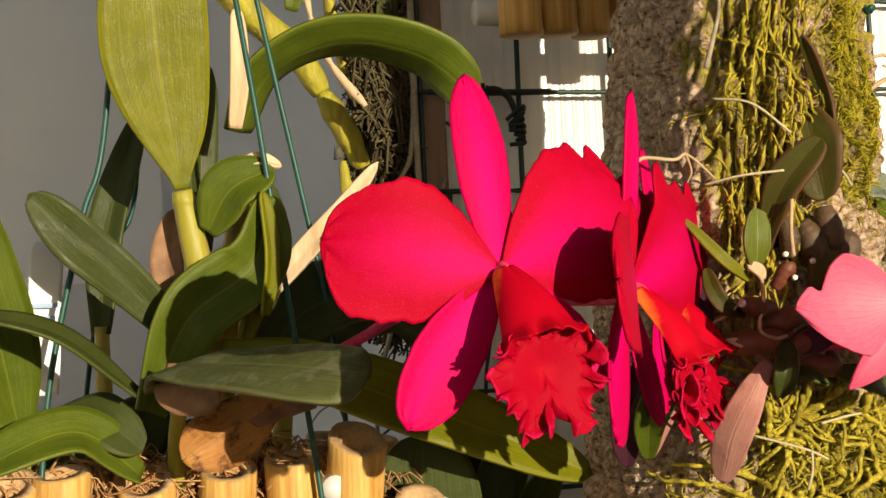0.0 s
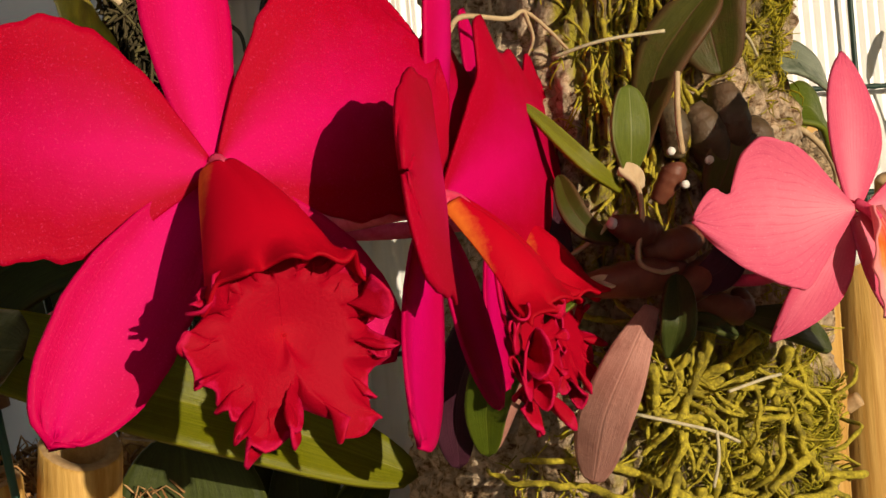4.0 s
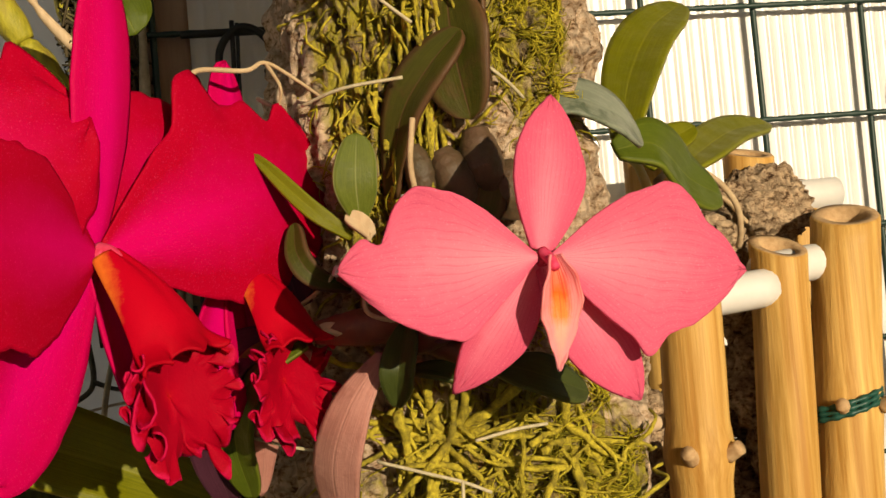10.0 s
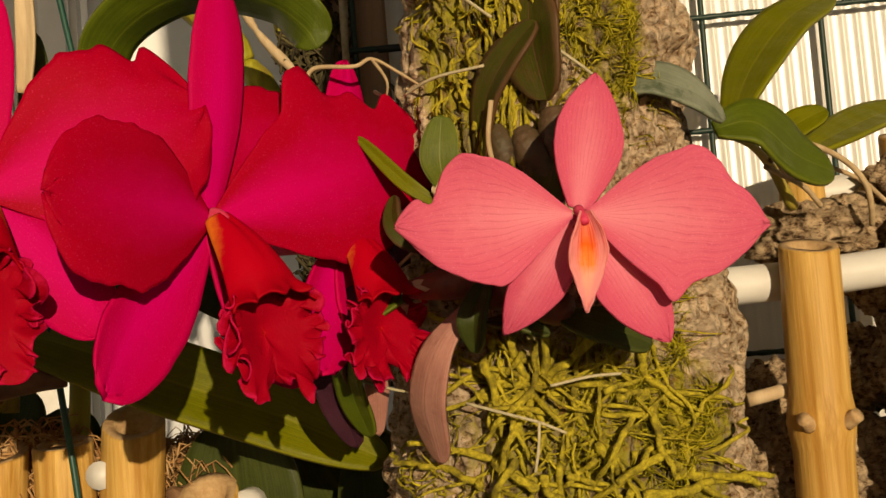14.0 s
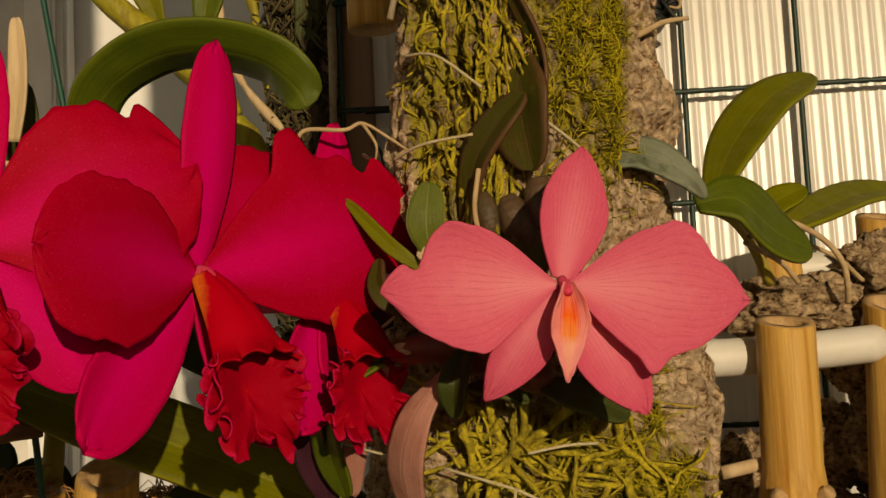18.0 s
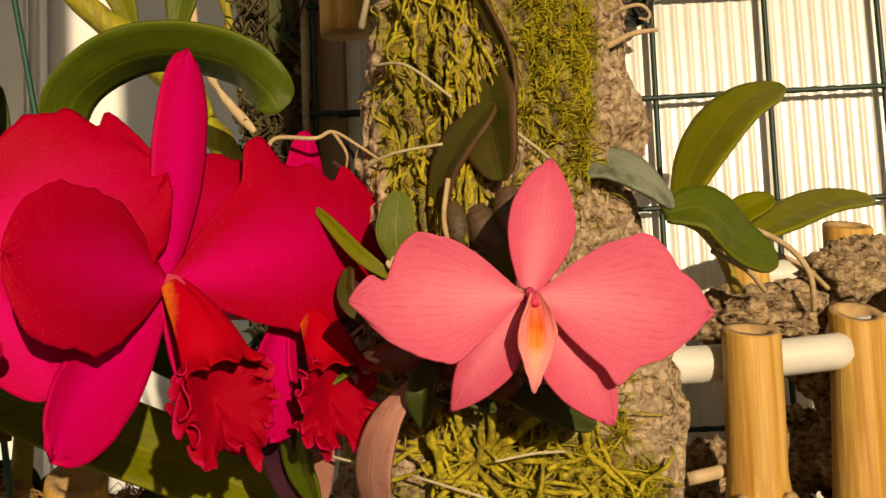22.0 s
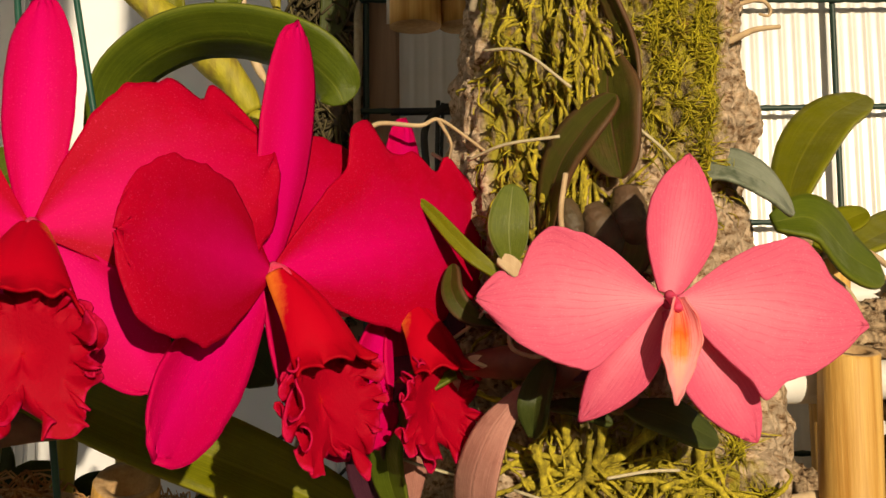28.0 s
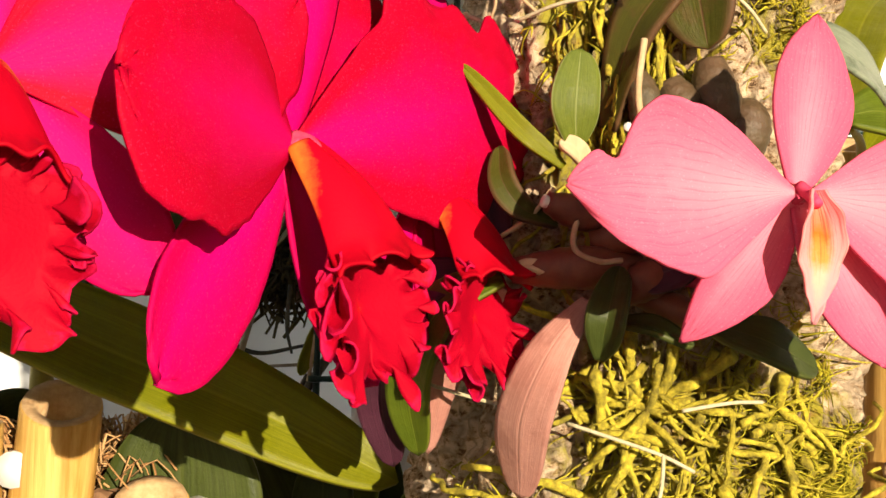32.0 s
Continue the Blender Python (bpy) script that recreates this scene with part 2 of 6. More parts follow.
def bark_mat(name, dark, mid, pale, lichen=None):
    """Flaky bark: stretched plates with pale worn crests, dark cracks and grain."""
    k = Nodes(name)
    vo = k.n("TexVoronoi", Scale=190.0, Randomness=1.0)
    vo.feature = "DISTANCE_TO_EDGE"
    mp = k.n("Mapping", Scale=(1.0, 1.0, 0.8))
    k.link(k.coords(), mp.inputs[0])
    warp = k.n("TexNoise", Scale=120.0, Detail=4.0)
    k.link(mp.outputs[0], warp.inputs["Vector"])
    wv = k.n("VectorMath")
    wv.operation = "MULTIPLY_ADD"
    k.link(warp.outputs["Color"], wv.inputs[0])
    wv.inputs[1].default_value = (0.012, 0.012, 0.012)
    k.link(mp.outputs[0], wv.inputs[2])
    k.link(wv.outputs[0], vo.inputs["Vector"])
    plate = k.ramp(vo.outputs["Distance"], [(0.0, (0, 0, 0)), (0.22, (1, 1, 1))])
    f = k.noise(300.0, 8.0, 0.74, stretch=(1.0, 1.0, 1.6))
    big = k.noise(48.0, 4.0, 0.6)
    col = k.ramp(f, [(0.30, tuple(c * 0.5 for c in dark)), (0.39, dark), (0.435, mid), (0.53, pale)])
    col = k.mix(k.math("MULTIPLY", k.math("SUBTRACT", 1.0, plate), 0.5), col, tuple(c * 0.45 for c in dark))
    col = k.mix(k.ramp(big, [(0.5, (0, 0, 0)), (0.7, (0.22, 0.22, 0.22))]), col, tuple(c * 0.8 for c in dark))
    if lichen:
        grow = k.noise(60.0, 4.0, 0.6)
        for centre, size in (((0.210, 0.37, 1.457), (0.016, 0.024, 0.075)), ((0.240, 0.37, 1.335), (0.040, 0.03, 0.036)), ((0.247, 0.37, 1.47), (0.016, 0.03, 0.045))):
            d = k.n("VectorMath")
            d.operation = "SUBTRACT"
            k.link(k.coords(), d.inputs[0])
            d.inputs[1].default_value = centre
            s = k.n("VectorMath")
            s.operation = "DIVIDE"
            k.link(d.outputs[0], s.inputs[0])
            s.inputs[1].default_value = size
            ln = k.n("VectorMath")
            ln.operation = "LENGTH"
            k.link(s.outputs[0], ln.inputs[0])
            patch = k.ramp(k.math("ADD", ln.outputs["Value"], k.math("MULTIPLY", k.math("SUBTRACT", grow, 0.5), 2.2)), [(0.75, (1, 1, 1)), (1.1, (0, 0, 0))])
            streak = k.ramp(k.noise(380.0, 5.0, 0.65, stretch=(1.0, 1.0, 0.3)), [(0.36, (0, 0, 0)), (0.54, (1, 1, 1))])
            rust = k.ramp(k.noise(120.0, 3.0), [(0.55, lichen), (0.72, (0.34, 0.15, 0.02))])
            col = k.mix(k.math("MULTIPLY", k.math("MULTIPLY", patch, streak), 0.92), col, rust)
            # gaps between the lichen streaks: crevice shade put into the colour
            col = k.mix(k.math("MULTIPLY", k.math("MULTIPLY", patch, k.math("SUBTRACT", 1.0, streak)), 0.85), col, (0.04, 0.028, 0.008))
    k.base(col, 0.92, spec=0.15)
    k.bump(k.math("ADD", k.math("MULTIPLY", plate, 0.35), k.math("MULTIPLY", f, 1.8)), 0.9, 0.0018)
    return k.m


RED_PETAL = petal_mat("red_petal", (0.38, 0.0, 0.018), (0.56, 0.0, 0.104), 1.0, share=0.2, relief=0.22)
RED_SEPAL = petal_mat("red_sepal", (0.50, 0.0, 0.072), (0.60, 0.0, 0.134), 1.3, share=0.2, relief=0.22)
PINK = petal_mat("pink_petal", (0.70, 0.130, 0.215), (0.80, 0.255, 0.325), 0.9, vein=(0.52, 0.05, 0.14), share=0.25, veins=0.48, relief=0.3)
PINK_SEPAL = petal_mat("pink_sepal", (0.67, 0.110, 0.195), (0.76, 0.215, 0.295), 1.0, vein=(0.50, 0.04, 0.12), share=0.25, veins=0.45, relief=0.3)


def lip_mat(name, throat, body, rim, glow, reach):
    k = Nodes(name)
    u, v = k.uv()
    off = k.math("ABSOLUTE", k.math("SUBTRACT", v, 0.5))
    n1 = k.noise(420.0, 4.0)
    f = k.math("ADD", u, k.math("MULTIPLY", k.math("SUBTRACT", n1, 0.5), 0.35))
    col = k.ramp(f, [(0.0, throat), (reach, glow), (reach + 0.22, body), (0.93, body), (1.0, rim)])
    k.base(col, 0.6, spec=0.06)
    k.bump(k.noise(1500.0, 3.0), 0.4, 0.0003)
    k.translucent(col, 0.15)
    return k.m




def hood_mat(name, body, deep, gold):
    """Lip hood: red, deeper towards the mouth, with a golden flush along its edges near the throat."""
    k = Nodes(name)
    u, v = k.uv()
    off = k.math("ABSOLUTE", k.math("SUBTRACT", v, 0.5))
    n1 = k.noise(520.0, 4.0)
    col = k.ramp(k.math("ADD", u, k.math("MULTIPLY", k.math("SUBTRACT", n1, 0.5), 0.3)), [(0.0, body), (0.7, body), (1.0, deep)])
    g = k.math("SUBTRACT", k.math("ADD", k.math("MULTIPLY", off, 2.3), k.math("MULTIPLY", k.math("SUBTRACT", n1, 0.5), 0.5)), k.math("MULTIPLY", u, 1.35))
    col = k.mix(k.math("MULTIPLY", k.ramp(g, [(0.30, (0, 0, 0)), (0.75, (1, 1, 1))]), 0.85), col, gold)
    k.base(col, 0.6, spec=0.06)
    k.bump(k.noise(1500.0, 3.0), 0.3, 0.0003)
    k.translucent(col, 0.15)
    return k.m


def tongue_mat(name):
    """Small pointed lip: orange heart with red streaks, rosy edges, cream point."""
    k = Nodes(name)
    u, v = k.uv()
    off = k.math("ABSOLUTE", k.math("SUBTRACT", v, 0.5))
    n1 = k.noise(500.0, 4.0)
    f = k.math("ADD", u, k.math("MULTIPLY", k.math("SUBTRACT", n1, 0.5), 0.25))
    col = k.ramp(f, [(0.0, (0.72, 0.17, 0.19)), (0.16, (0.78, 0.20, 0.12)), (0.34, (0.80, 0.13, 0.01)), (0.50, (0.82, 0.24, 0.05)), (0.66, (0.83, 0.38, 0.28)), (1.0, (0.76, 0.29, 0.31))])
    side = k.math("ADD", k.math("MULTIPLY", off, 2.0), k.math("MULTIPLY", k.math("SUBTRACT", n1, 0.5), 0.4))
    col = k.mix(k.math("MULTIPLY", k.ramp(side, [(0.28, (0, 0, 0)), (0.62, (1, 1, 1))]), 0.85), col, (0.78, 0.27, 0.29))
    mp = k.n("Mapping", Scale=(2.0, 22.0, 1.0))
    k.link(k.coords("UV"), mp.inputs[0])
    w = k.n("TexNoise", Scale=1.0, Detail=2.0, Roughness=0.5)
    k.link(mp.outputs[0], w.inputs["Vector"])
    streak = k.math("MULTIPLY", k.ramp(w.outputs["Fac"], [(0.52, (0, 0, 0)), (0.62, (1, 1, 1))]), k.ramp(u, [(0.05, (1, 1, 1)), (0.75, (0, 0, 0))]))
    col = k.mix(k.math("MULTIPLY", streak, 0.8), col, (0.60, 0.03, 0.02))
    k.base(col, 0.6, spec=0.06)
    k.bump(k.noise(1500.0, 3.0), 0.3, 0.0003)
    k.translucent(col, 0.2)
    return k.m


RED_LIP = hood_mat("red_lip", (0.44, 0.0, 0.012), (0.34, 0.0, 0.008), (0.74, 0.20, 0.02))
RED_SKIRT = lip_mat("red_skirt", (0.40, 0.004, 0.008), (0.33, 0.0, 0.012), (0.46, 0.004, 0.05), (0.36, 0.0, 0.012), 0.1)
PINK_LIP = tongue_mat("pink_lip")
COLUMN = plain_mat("column_pink", (0.50, 0.02, 0.07), (0.64, 0.09, 0.17), 300.0, 0.6, 0.2, spec=0.1)
LEAF = leaf_mat("leaf_green", (0.045, 0.070, 0.004), (0.092, 0.118, 0.007), (0.17, 0.19, 0.02))
# yellow-green leaves; their sunlit look is put into the colour
LEAF_LIT = leaf_mat("leaf_yellow_green_lit", (0.115, 0.125, 0.001), (0.185, 0.185, 0.002), (0.27, 0.26, 0.015), share=0.25)
# naturally dark leaves, and leaves whose shade is put into the colour
LEAF_DARK_SHADED = leaf_mat("leaf_dark_shaded", (0.026, 0.036, 0.007), (0.05, 0.062, 0.012), (0.08, 0.09, 0.02), rough=0.4, share=0.06)
LEAF_DUSTY = leaf_mat("leaf_dusty", (0.042, 0.050, 0.012), (0.095, 0.105, 0.034), (0.16, 0.16, 0.06), rough=0.45, share=0.05, spot=(0.20, 0.20, 0.12), spots=0.35)
LEAF_OLIVE = leaf_mat("leaf_olive", (0.034, 0.040, 0.004), (0.066, 0.062, 0.008), (0.13, 0.042, 0.034), share=0.1, spot=(0.10, 0.04, 0.02), spots=0.3, rimmed=0.32)
LEAF_PURPLE = leaf_mat("leaf_purple", (0.030, 0.009, 0.016), (0.062, 0.018, 0.032), (0.10, 0.04, 0.05), share=0.05)
LEAF_PINK = leaf_mat("leaf_pinkish", (0.33, 0.13, 0.10), (0.46, 0.24, 0.19), (0.42, 0.22, 0.17), rough=0.5, share=0.08, spot=(0.16, 0.05, 0.04), spots=0.3)
LEAF_PALE = leaf_mat("leaf_pale_green", (0.075, 0.10, 0.010), (0.13, 0.155, 0.018), (0.34, 0.36, 0.15), share=0.2)
LEAF_SILVER = leaf_mat("leaf_silver", (0.13, 0.15, 0.10), (0.22, 0.24, 0.18), (0.2, 0.23, 0.15), rough=0.35, share=0.05, spot=(0.04, 0.06, 0.03), spots=0.6)
BARK = bark_mat("bark", (0.17, 0.09, 0.042), (0.52, 0.345, 0.19), (0.80, 0.62, 0.42), (0.40, 0.35, 0.02))
CORK = bark_mat("cork", (0.075, 0.040, 0.020), (0.32, 0.205, 0.11), (0.66, 0.49, 0.30))
BAMBOO = plain_mat("bamboo", (0.36, 0.19, 0.032), (0.68, 0.44, 0.13), 420.0, 0.5, 0.7, 0.0006, (1.0, 1.0, 0.025), 0.2, dark=(0.34, 0.155, 0.022), dscale=230.0)
BAMBOO_CUT = plain_mat("bamboo_cut", (0.34, 0.20, 0.085), (0.52, 0.36, 0.18), 500.0, 0.8, 0.5, 0.0005)
WOOD = plain_mat("weathered_wood", (0.17, 0.105, 0.07), (0.32, 0.22, 0.15), 120.0, 0.85, 0.6, 0.0008, (1.0, 1.0, 0.07), 0.25)
PVC = plain_mat("white_pvc", (0.56, 0.54, 0.49), (0.64, 0.63, 0.59), 70.0, 0.42, 0.1, 0.0002)
WIRE = plain_mat("green_wire", (0.008, 0.045, 0.033), (0.014, 0.075, 0.05), 300.0, 0.45, 0.15, 0.0002)
FENCE = plain_mat("fence_wire", (0.008, 0.022, 0.016), (0.016, 0.04, 0.028), 200.0, 0.5, 0.2, 0.0002)
CABLE = plain_mat("black_cable", (0.010, 0.011, 0.010), (0.022, 0.024, 0.022), 300.0, 0.55, 0.2, 0.0002)
WALL = plain_mat("painted_wall", (0.68, 0.69, 0.69), (0.75, 0.76, 0.75), 6.0, 0.85, 0.3, 0.001, None, 0.25, dark=(0.64, 0.64, 0.63), dscale=2.3)
DADO = plain_mat("painted_dado", (0.55, 0.56, 0.57), (0.61, 0.62, 0.62), 7.0, 0.85, 0.3, 0.001, None, 0.25, dark=(0.51, 0.51, 0.51), dscale=2.3)
WHITE = plain_mat("white_paint", (0.72, 0.73, 0.74), (0.80, 0.81, 0.82), 12.0, 0.55, 0.08, 0.0005)
FRAME = plain_mat("window_frame_paint", (0.68, 0.68, 0.66), (0.78, 0.78, 0.77), 20.0, 0.4, 0.05, 0.0003)
CONCRETE = plain_mat("concrete", (0.10, 0.092, 0.083), (0.16, 0.15, 0.135), 9.0, 0.9, 0.4, 0.002)
TWINE = plain_mat("twine", (0.34, 0.29, 0.16), (0.52, 0.46, 0.30), 900.0, 0.8, 0.4, 0.0003)
ROOT = plain_mat("grey_root", (0.24, 0.20, 0.13), (0.44, 0.38, 0.27), 260.0, 0.85, 0.5, 0.0004, dark=(0.12, 0.09, 0.05))
ROOT_TAN = plain_mat("tan_root", (0.30, 0.20, 0.10), (0.50, 0.38, 0.22), 260.0, 0.85, 0.5, 0.0004)
ROOT_DARK = plain_mat("dark_root", (0.035, 0.035, 0.025), (0.10, 0.09, 0.065), 260.0, 0.85, 0.5, 0.0004)
MOSS_ROOT = plain_mat("mossy_root", (0.20, 0.16, 0.008), (0.62, 0.51, 0.030), 800.0, 0.88, 0.9, 0.0010, dark=(0.07, 0.055, 0.008), dscale=240.0)
MOSS = stuff_mat("moss", [(0.16, 0.14, 0.007), (0.46, 0.41, 0.014), (0.72, 0.61, 0.030), (0.36, 0.27, 0.016)], 0.9, 0.25)
FIBRE = stuff_mat("coir_fibre", [(0.30, 0.14, 0.045), (0.46, 0.25, 0.09), (0.60, 0.38, 0.17)], 0.9)
DARK_MOSS = stuff_mat("dark_fibre", [(0.035, 0.028, 0.014), (0.085, 0.065, 0.03), (0.14, 0.12, 0.045)], 0.95)
BULB = plain_mat("reddish_bulb", (0.10, 0.028, 0.014), (0.20, 0.065, 0.03), 240.0, 0.5, 0.5, 0.0005, dark=(0.06, 0.02, 0.012))
BULB_OLIVE = plain_mat("olive_bulb", (0.028, 0.022, 0.010), (0.085, 0.062, 0.026), 300.0, 0.5, 0.8, 0.0009, dark=(0.10, 0.055, 0.03))
CANE = plain_mat("yellow_cane", (0.20, 0.19, 0.008), (0.42, 0.37, 0.02), 260.0, 0.6, 0.9, 0.0012, (1.0, 1.0, 0.25), dark=(0.14, 0.09, 0.02), dscale=150.0)
STEM = plain_mat("green_stem", (0.20, 0.19, 0.012), (0.36, 0.32, 0.03), 160.0, 0.5, 0.6, 0.0007, (1.0, 1.0, 0.05), dark=(0.34, 0.22, 0.06))
SHEATH = plain_mat("dry_sheath", (0.36, 0.24, 0.12), (0.62, 0.50, 0.32), 150.0, 0.75, 0.4, 0.0005, (1.0, 1.0, 0.1))
BROWN = plain_mat("brown_leaf", (0.13, 0.06, 0.03), (0.30, 0.17, 0.08), 110.0, 0.7, 0.4, 0.0006, dark=(0.07, 0.035, 0.02))
TAG = plain_mat("tag_plastic", (0.72, 0.72, 0.70), (0.8, 0.8, 0.78), 60.0, 0.5, 0.05, 0.0001)
INK = plain_mat("faded_ink", (0.25, 0.35, 0.5), (0.35, 0.45, 0.6), 200.0, 0.7, 0.05, 0.0001)
WHITE_TIP = plain_mat("white_tip", (0.55, 0.52, 0.46), (0.72, 0.70, 0.64), 400.0, 0.7, 0.2, 0.0003)


def sheet_mat():
    """Milky ribbed plastic sheet: scatters sunlight, lets some through, and shines a little."""
    k = Nodes("milky_sheet")
    st = k.ramp(k.noise(7.0, 5.0, 0.6, stretch=(1.0, 1.0, 2.2)), [(0.3, (0.70, 0.68, 0.63)), (0.65, (0.88, 0.87, 0.84))])
    fine = k.ramp(k.noise(90.0, 3.0, stretch=(1.0, 1.0, 0.05)), [(0.2, (0.9, 0.9, 0.9)), (0.8, (1, 1, 1))])
    col = k.mix(1.0, st, fine, "MULTIPLY")
    k.base(col, 0.28, spec=0.5)
    k.translucent((0.72, 0.72, 0.70), 0.3)
    return k.m


SHEET = sheet_mat()
WITHERED = leaf_mat("withered_leaf", (0.22, 0.085, 0.018), (0.42, 0.21, 0.055), (0.36, 0.19, 0.06), rough=0.6, share=0.1, spot=(0.07, 0.025, 0.012), spots=0.8)


# ---- helpers for meshes ----
def V(*a):
    return np.array(a, float)


def unit(a):
    return a / (np.linalg.norm(a) + 1e-12)


def link_mesh(name, verts, faces, mat, parent=None, label="", uvs=None, smooth=True, mats=None, slots=None):
    me = bpy.data.meshes.new(name)
    me.from_pydata([tuple(map(float, v)) for v in verts], [], [tuple(map(int, f)) for f in faces])
    if smooth:
        me.polygons.foreach_set("use_smooth", [True] * len(me.polygons))
    if uvs is not None:
        layer = me.uv_layers.new(name="UVMap")
        idx = np.empty(len(me.loops), int)
        me.loops.foreach_get("vertex_index", idx)
        layer.data.foreach_set("uv", np.asarray(uvs, np.float32)[idx].ravel())
    for m in mats or [mat]:
        me.materials.append(m)
    if slots is not None:
        me.polygons.foreach_set("material_index", slots)
    me.update()
    ob = new(name, me)
    if parent is not None:
        ob.parent = parent
        ob.matrix_parent_inverse = PARENT_INV[parent.name]
    PARENT_INV[ob.name] = Matrix.Identity(4) if parent is None else Matrix.Identity(4)
    if label:
        tagged(ob, label)
    return ob


PARENT_INV = {}


def thing(name, base, label, category, group="", kind=""):
    """An Empty at a thing's base, which carries its parts."""
    ob = new(name)
    ob.empty_display_size = 0.02
    ob.matrix_world = Matrix.Translation(base)
    PARENT_INV[ob.name] = Matrix.Translation(base).inverted()
    return tagged(ob, label, category, group, kind)


def spline(points, n):
    """A smooth curve through the given points (Catmull-Rom), n samples."""
    p = np.asarray(points, float)
    p = np.vstack([2 * p[0] - p[1], p, 2 * p[-1] - p[-2]])
    segs = len(p) - 3
    out = []
    for s in np.linspace(0, segs - 1e-9, n):
        i = int(s)
        t = s - i
        a, b, c, d = p[i:i + 4]
        out.append(0.5 * (2 * b + (c - a) * t + (2 * a - 5 * b + 4 * c - d) * t * t + (3 * b - a - 3 * c + d) * t ** 3))
    return np.array(out)


def tube_data(points, radius, n=24, sides=8, caps=True, raw=False):
    """Vertices and faces of a round tube along a smooth curve; radius is a number or a function of 0..1."""
    c = np.asarray(points, float) if raw else spline(points, n)
    n = len(c)
    t = np.gradient(c, axis=0)
    t /= np.linalg.norm(t, axis=1)[:, None] + 1e-12
    ref = V(0.3, 0.2, 1) if abs(t[0][2]) < 0.8 else V(1, 0.2, 0.1)
    s = unit(np.cross(t[0], ref))
    vs, fs = [], []
    for i in range(n):
        s = unit(s - t[i] * (s @ t[i]))
        b = np.cross(t[i], s)
        r = radius(i / (n - 1)) if callable(radius) else radius
        for k in range(sides):
            a = 2 * math.pi * k / sides
            vs.append(c[i] + r * (math.cos(a) * s + math.sin(a) * b))
    for i in range(n - 1):
        for k in range(sides):
            a, b2 = i * sides + k, i * sides + (k + 1) % sides
            fs.append((a, b2, b2 + sides, a + sides))
    if caps:
        fs.append(tuple(range(sides - 1, -1, -1)))
        fs.append(tuple(range((n - 1) * sides, n * sides)))
    return vs, fs


def tube(name, points, radius, mat, parent=None, label="", n=24, sides=8):
    vs, fs = tube_data(points, radius, n, sides)
    return link_mesh(name, vs, fs, mat, parent, label)


def join(pieces):
    vs, fs = [], []
    for v, f in pieces:
        o = len(vs)
        vs.extend(v)
        fs.extend(tuple(i + o for i in q) for q in f)
    return vs, fs


def sheet(name, fn, nu, nv, thick, mat, parent=None, label=""):
    """A thin body with two faces and a rim, from fn(u, v) with u along 0..1 and v across -1..1."""
    g = np.array([[fn(i / (nu - 1), -1 + 2 * j / (nv - 1)) for j in range(nv)] for i in range(nu)])
    du, dv = np.gradient(g, axis=0), np.gradient(g, axis=1)
    nn = np.cross(du, dv)
    ln = np.linalg.norm(nn, axis=2, keepdims=True)
    nn = nn / np.maximum(ln, 1e-12)
    uu = np.linspace(0, 1, nu)[:, None] * np.ones((1, nv))
    vv = np.ones((nu, 1)) * np.linspace(0, 1, nv)[None, :]
    uv = np.stack([uu, vv], 2).reshape(-1, 2)
    top, bot = (g + nn * thick / 2).reshape(-1, 3), (g - nn * thick / 2).reshape(-1, 3)
    m = nu * nv
    fs = []
    for i in range(nu - 1):
        for j in range(nv - 1):
            a = i * nv + j
            fs.append((a, a + nv, a + nv + 1, a + 1))
            fs.append((m + a, m + a + 1, m + a + nv + 1, m + a + nv))
    rim = [i * nv for i in range(nu)] + [(nu - 1) * nv + j for j in range(1, nv)] + [i * nv + nv - 1 for i in range(nu - 2, -1, -1)] + list(range(nv - 2, 0, -1))
    for a, b in zip(rim, rim[1:] + rim[:1]):
        fs.append((a, m + a, m + b, b))
    return link_mesh(name, np.vstack([top, bot]), fs, mat, parent, label, np.vstack([uv, uv]))


def blade_width(u, peak, base=0.08, tip=0.0, power=1.0, point=0.0):
    """Outline of a blade, 0..1 wide: narrow at the base, widest at 'peak', rounded towards the tip."""
    if u < peak:
        x = u / peak
        return base + (1 - base) * math.sin(x * math.pi / 2) ** power
    x = (u - peak) / (1 - peak)
    return tip + (1 - tip) * max(0.0, 1 - x ** (2.2 - 0.7 * point)) ** (0.5 + 0.35 * point)


def leaf(name, pts, width, mat, parent, face=(0, -1, 0), label="", peak=0.5, base=0.35, fold=0.25, wave=0.0, thick=0.0011, tip=0.02, curl=0.0, seed=0, nu=26, nv=9, power=1.0):
    """A leaf along a smooth curve, its upper side towards 'face', folded along the midrib."""
    c = spline(pts, 60)
    t = np.gradient(c, axis=0)
    f = unit(V(*face))

    def fn(u, v):
        x = u * 59
        i = min(58, int(x))
        p = c[i] + (c[i + 1] - c[i]) * (x - i)
        tg = unit(t[min(59, i)])
        s = unit(np.cross(tg, f))
        nrm = np.cross(s, tg)
        w = width / 2 * max(0.015, blade_width(u, peak, base, tip, power))
        w *= 1 + 0.04 * math.sin(9 * u + seed) * (1 if v > 0 else -1)
        return p + s * w * v + nrm * w * (fold * abs(v) + curl * v * v) + nrm * wave * width * math.sin(7 * u + 2.2 * seed + v) * abs(v)

    return sheet(name, fn, nu, nv, thick, mat, parent, label)


# ---- the structure ----
def box_data(x0, x1, y0, y1, z0, z1):
    vs = [(x, y, z) for z in (z0, z1) for y in (y0, y1) for x in (x0, x1)]
    return vs, [(0, 2, 3, 1), (4, 5, 7, 6), (0, 1, 5, 4), (2, 6, 7, 3), (0, 4, 6, 2), (1, 3, 7, 5)]


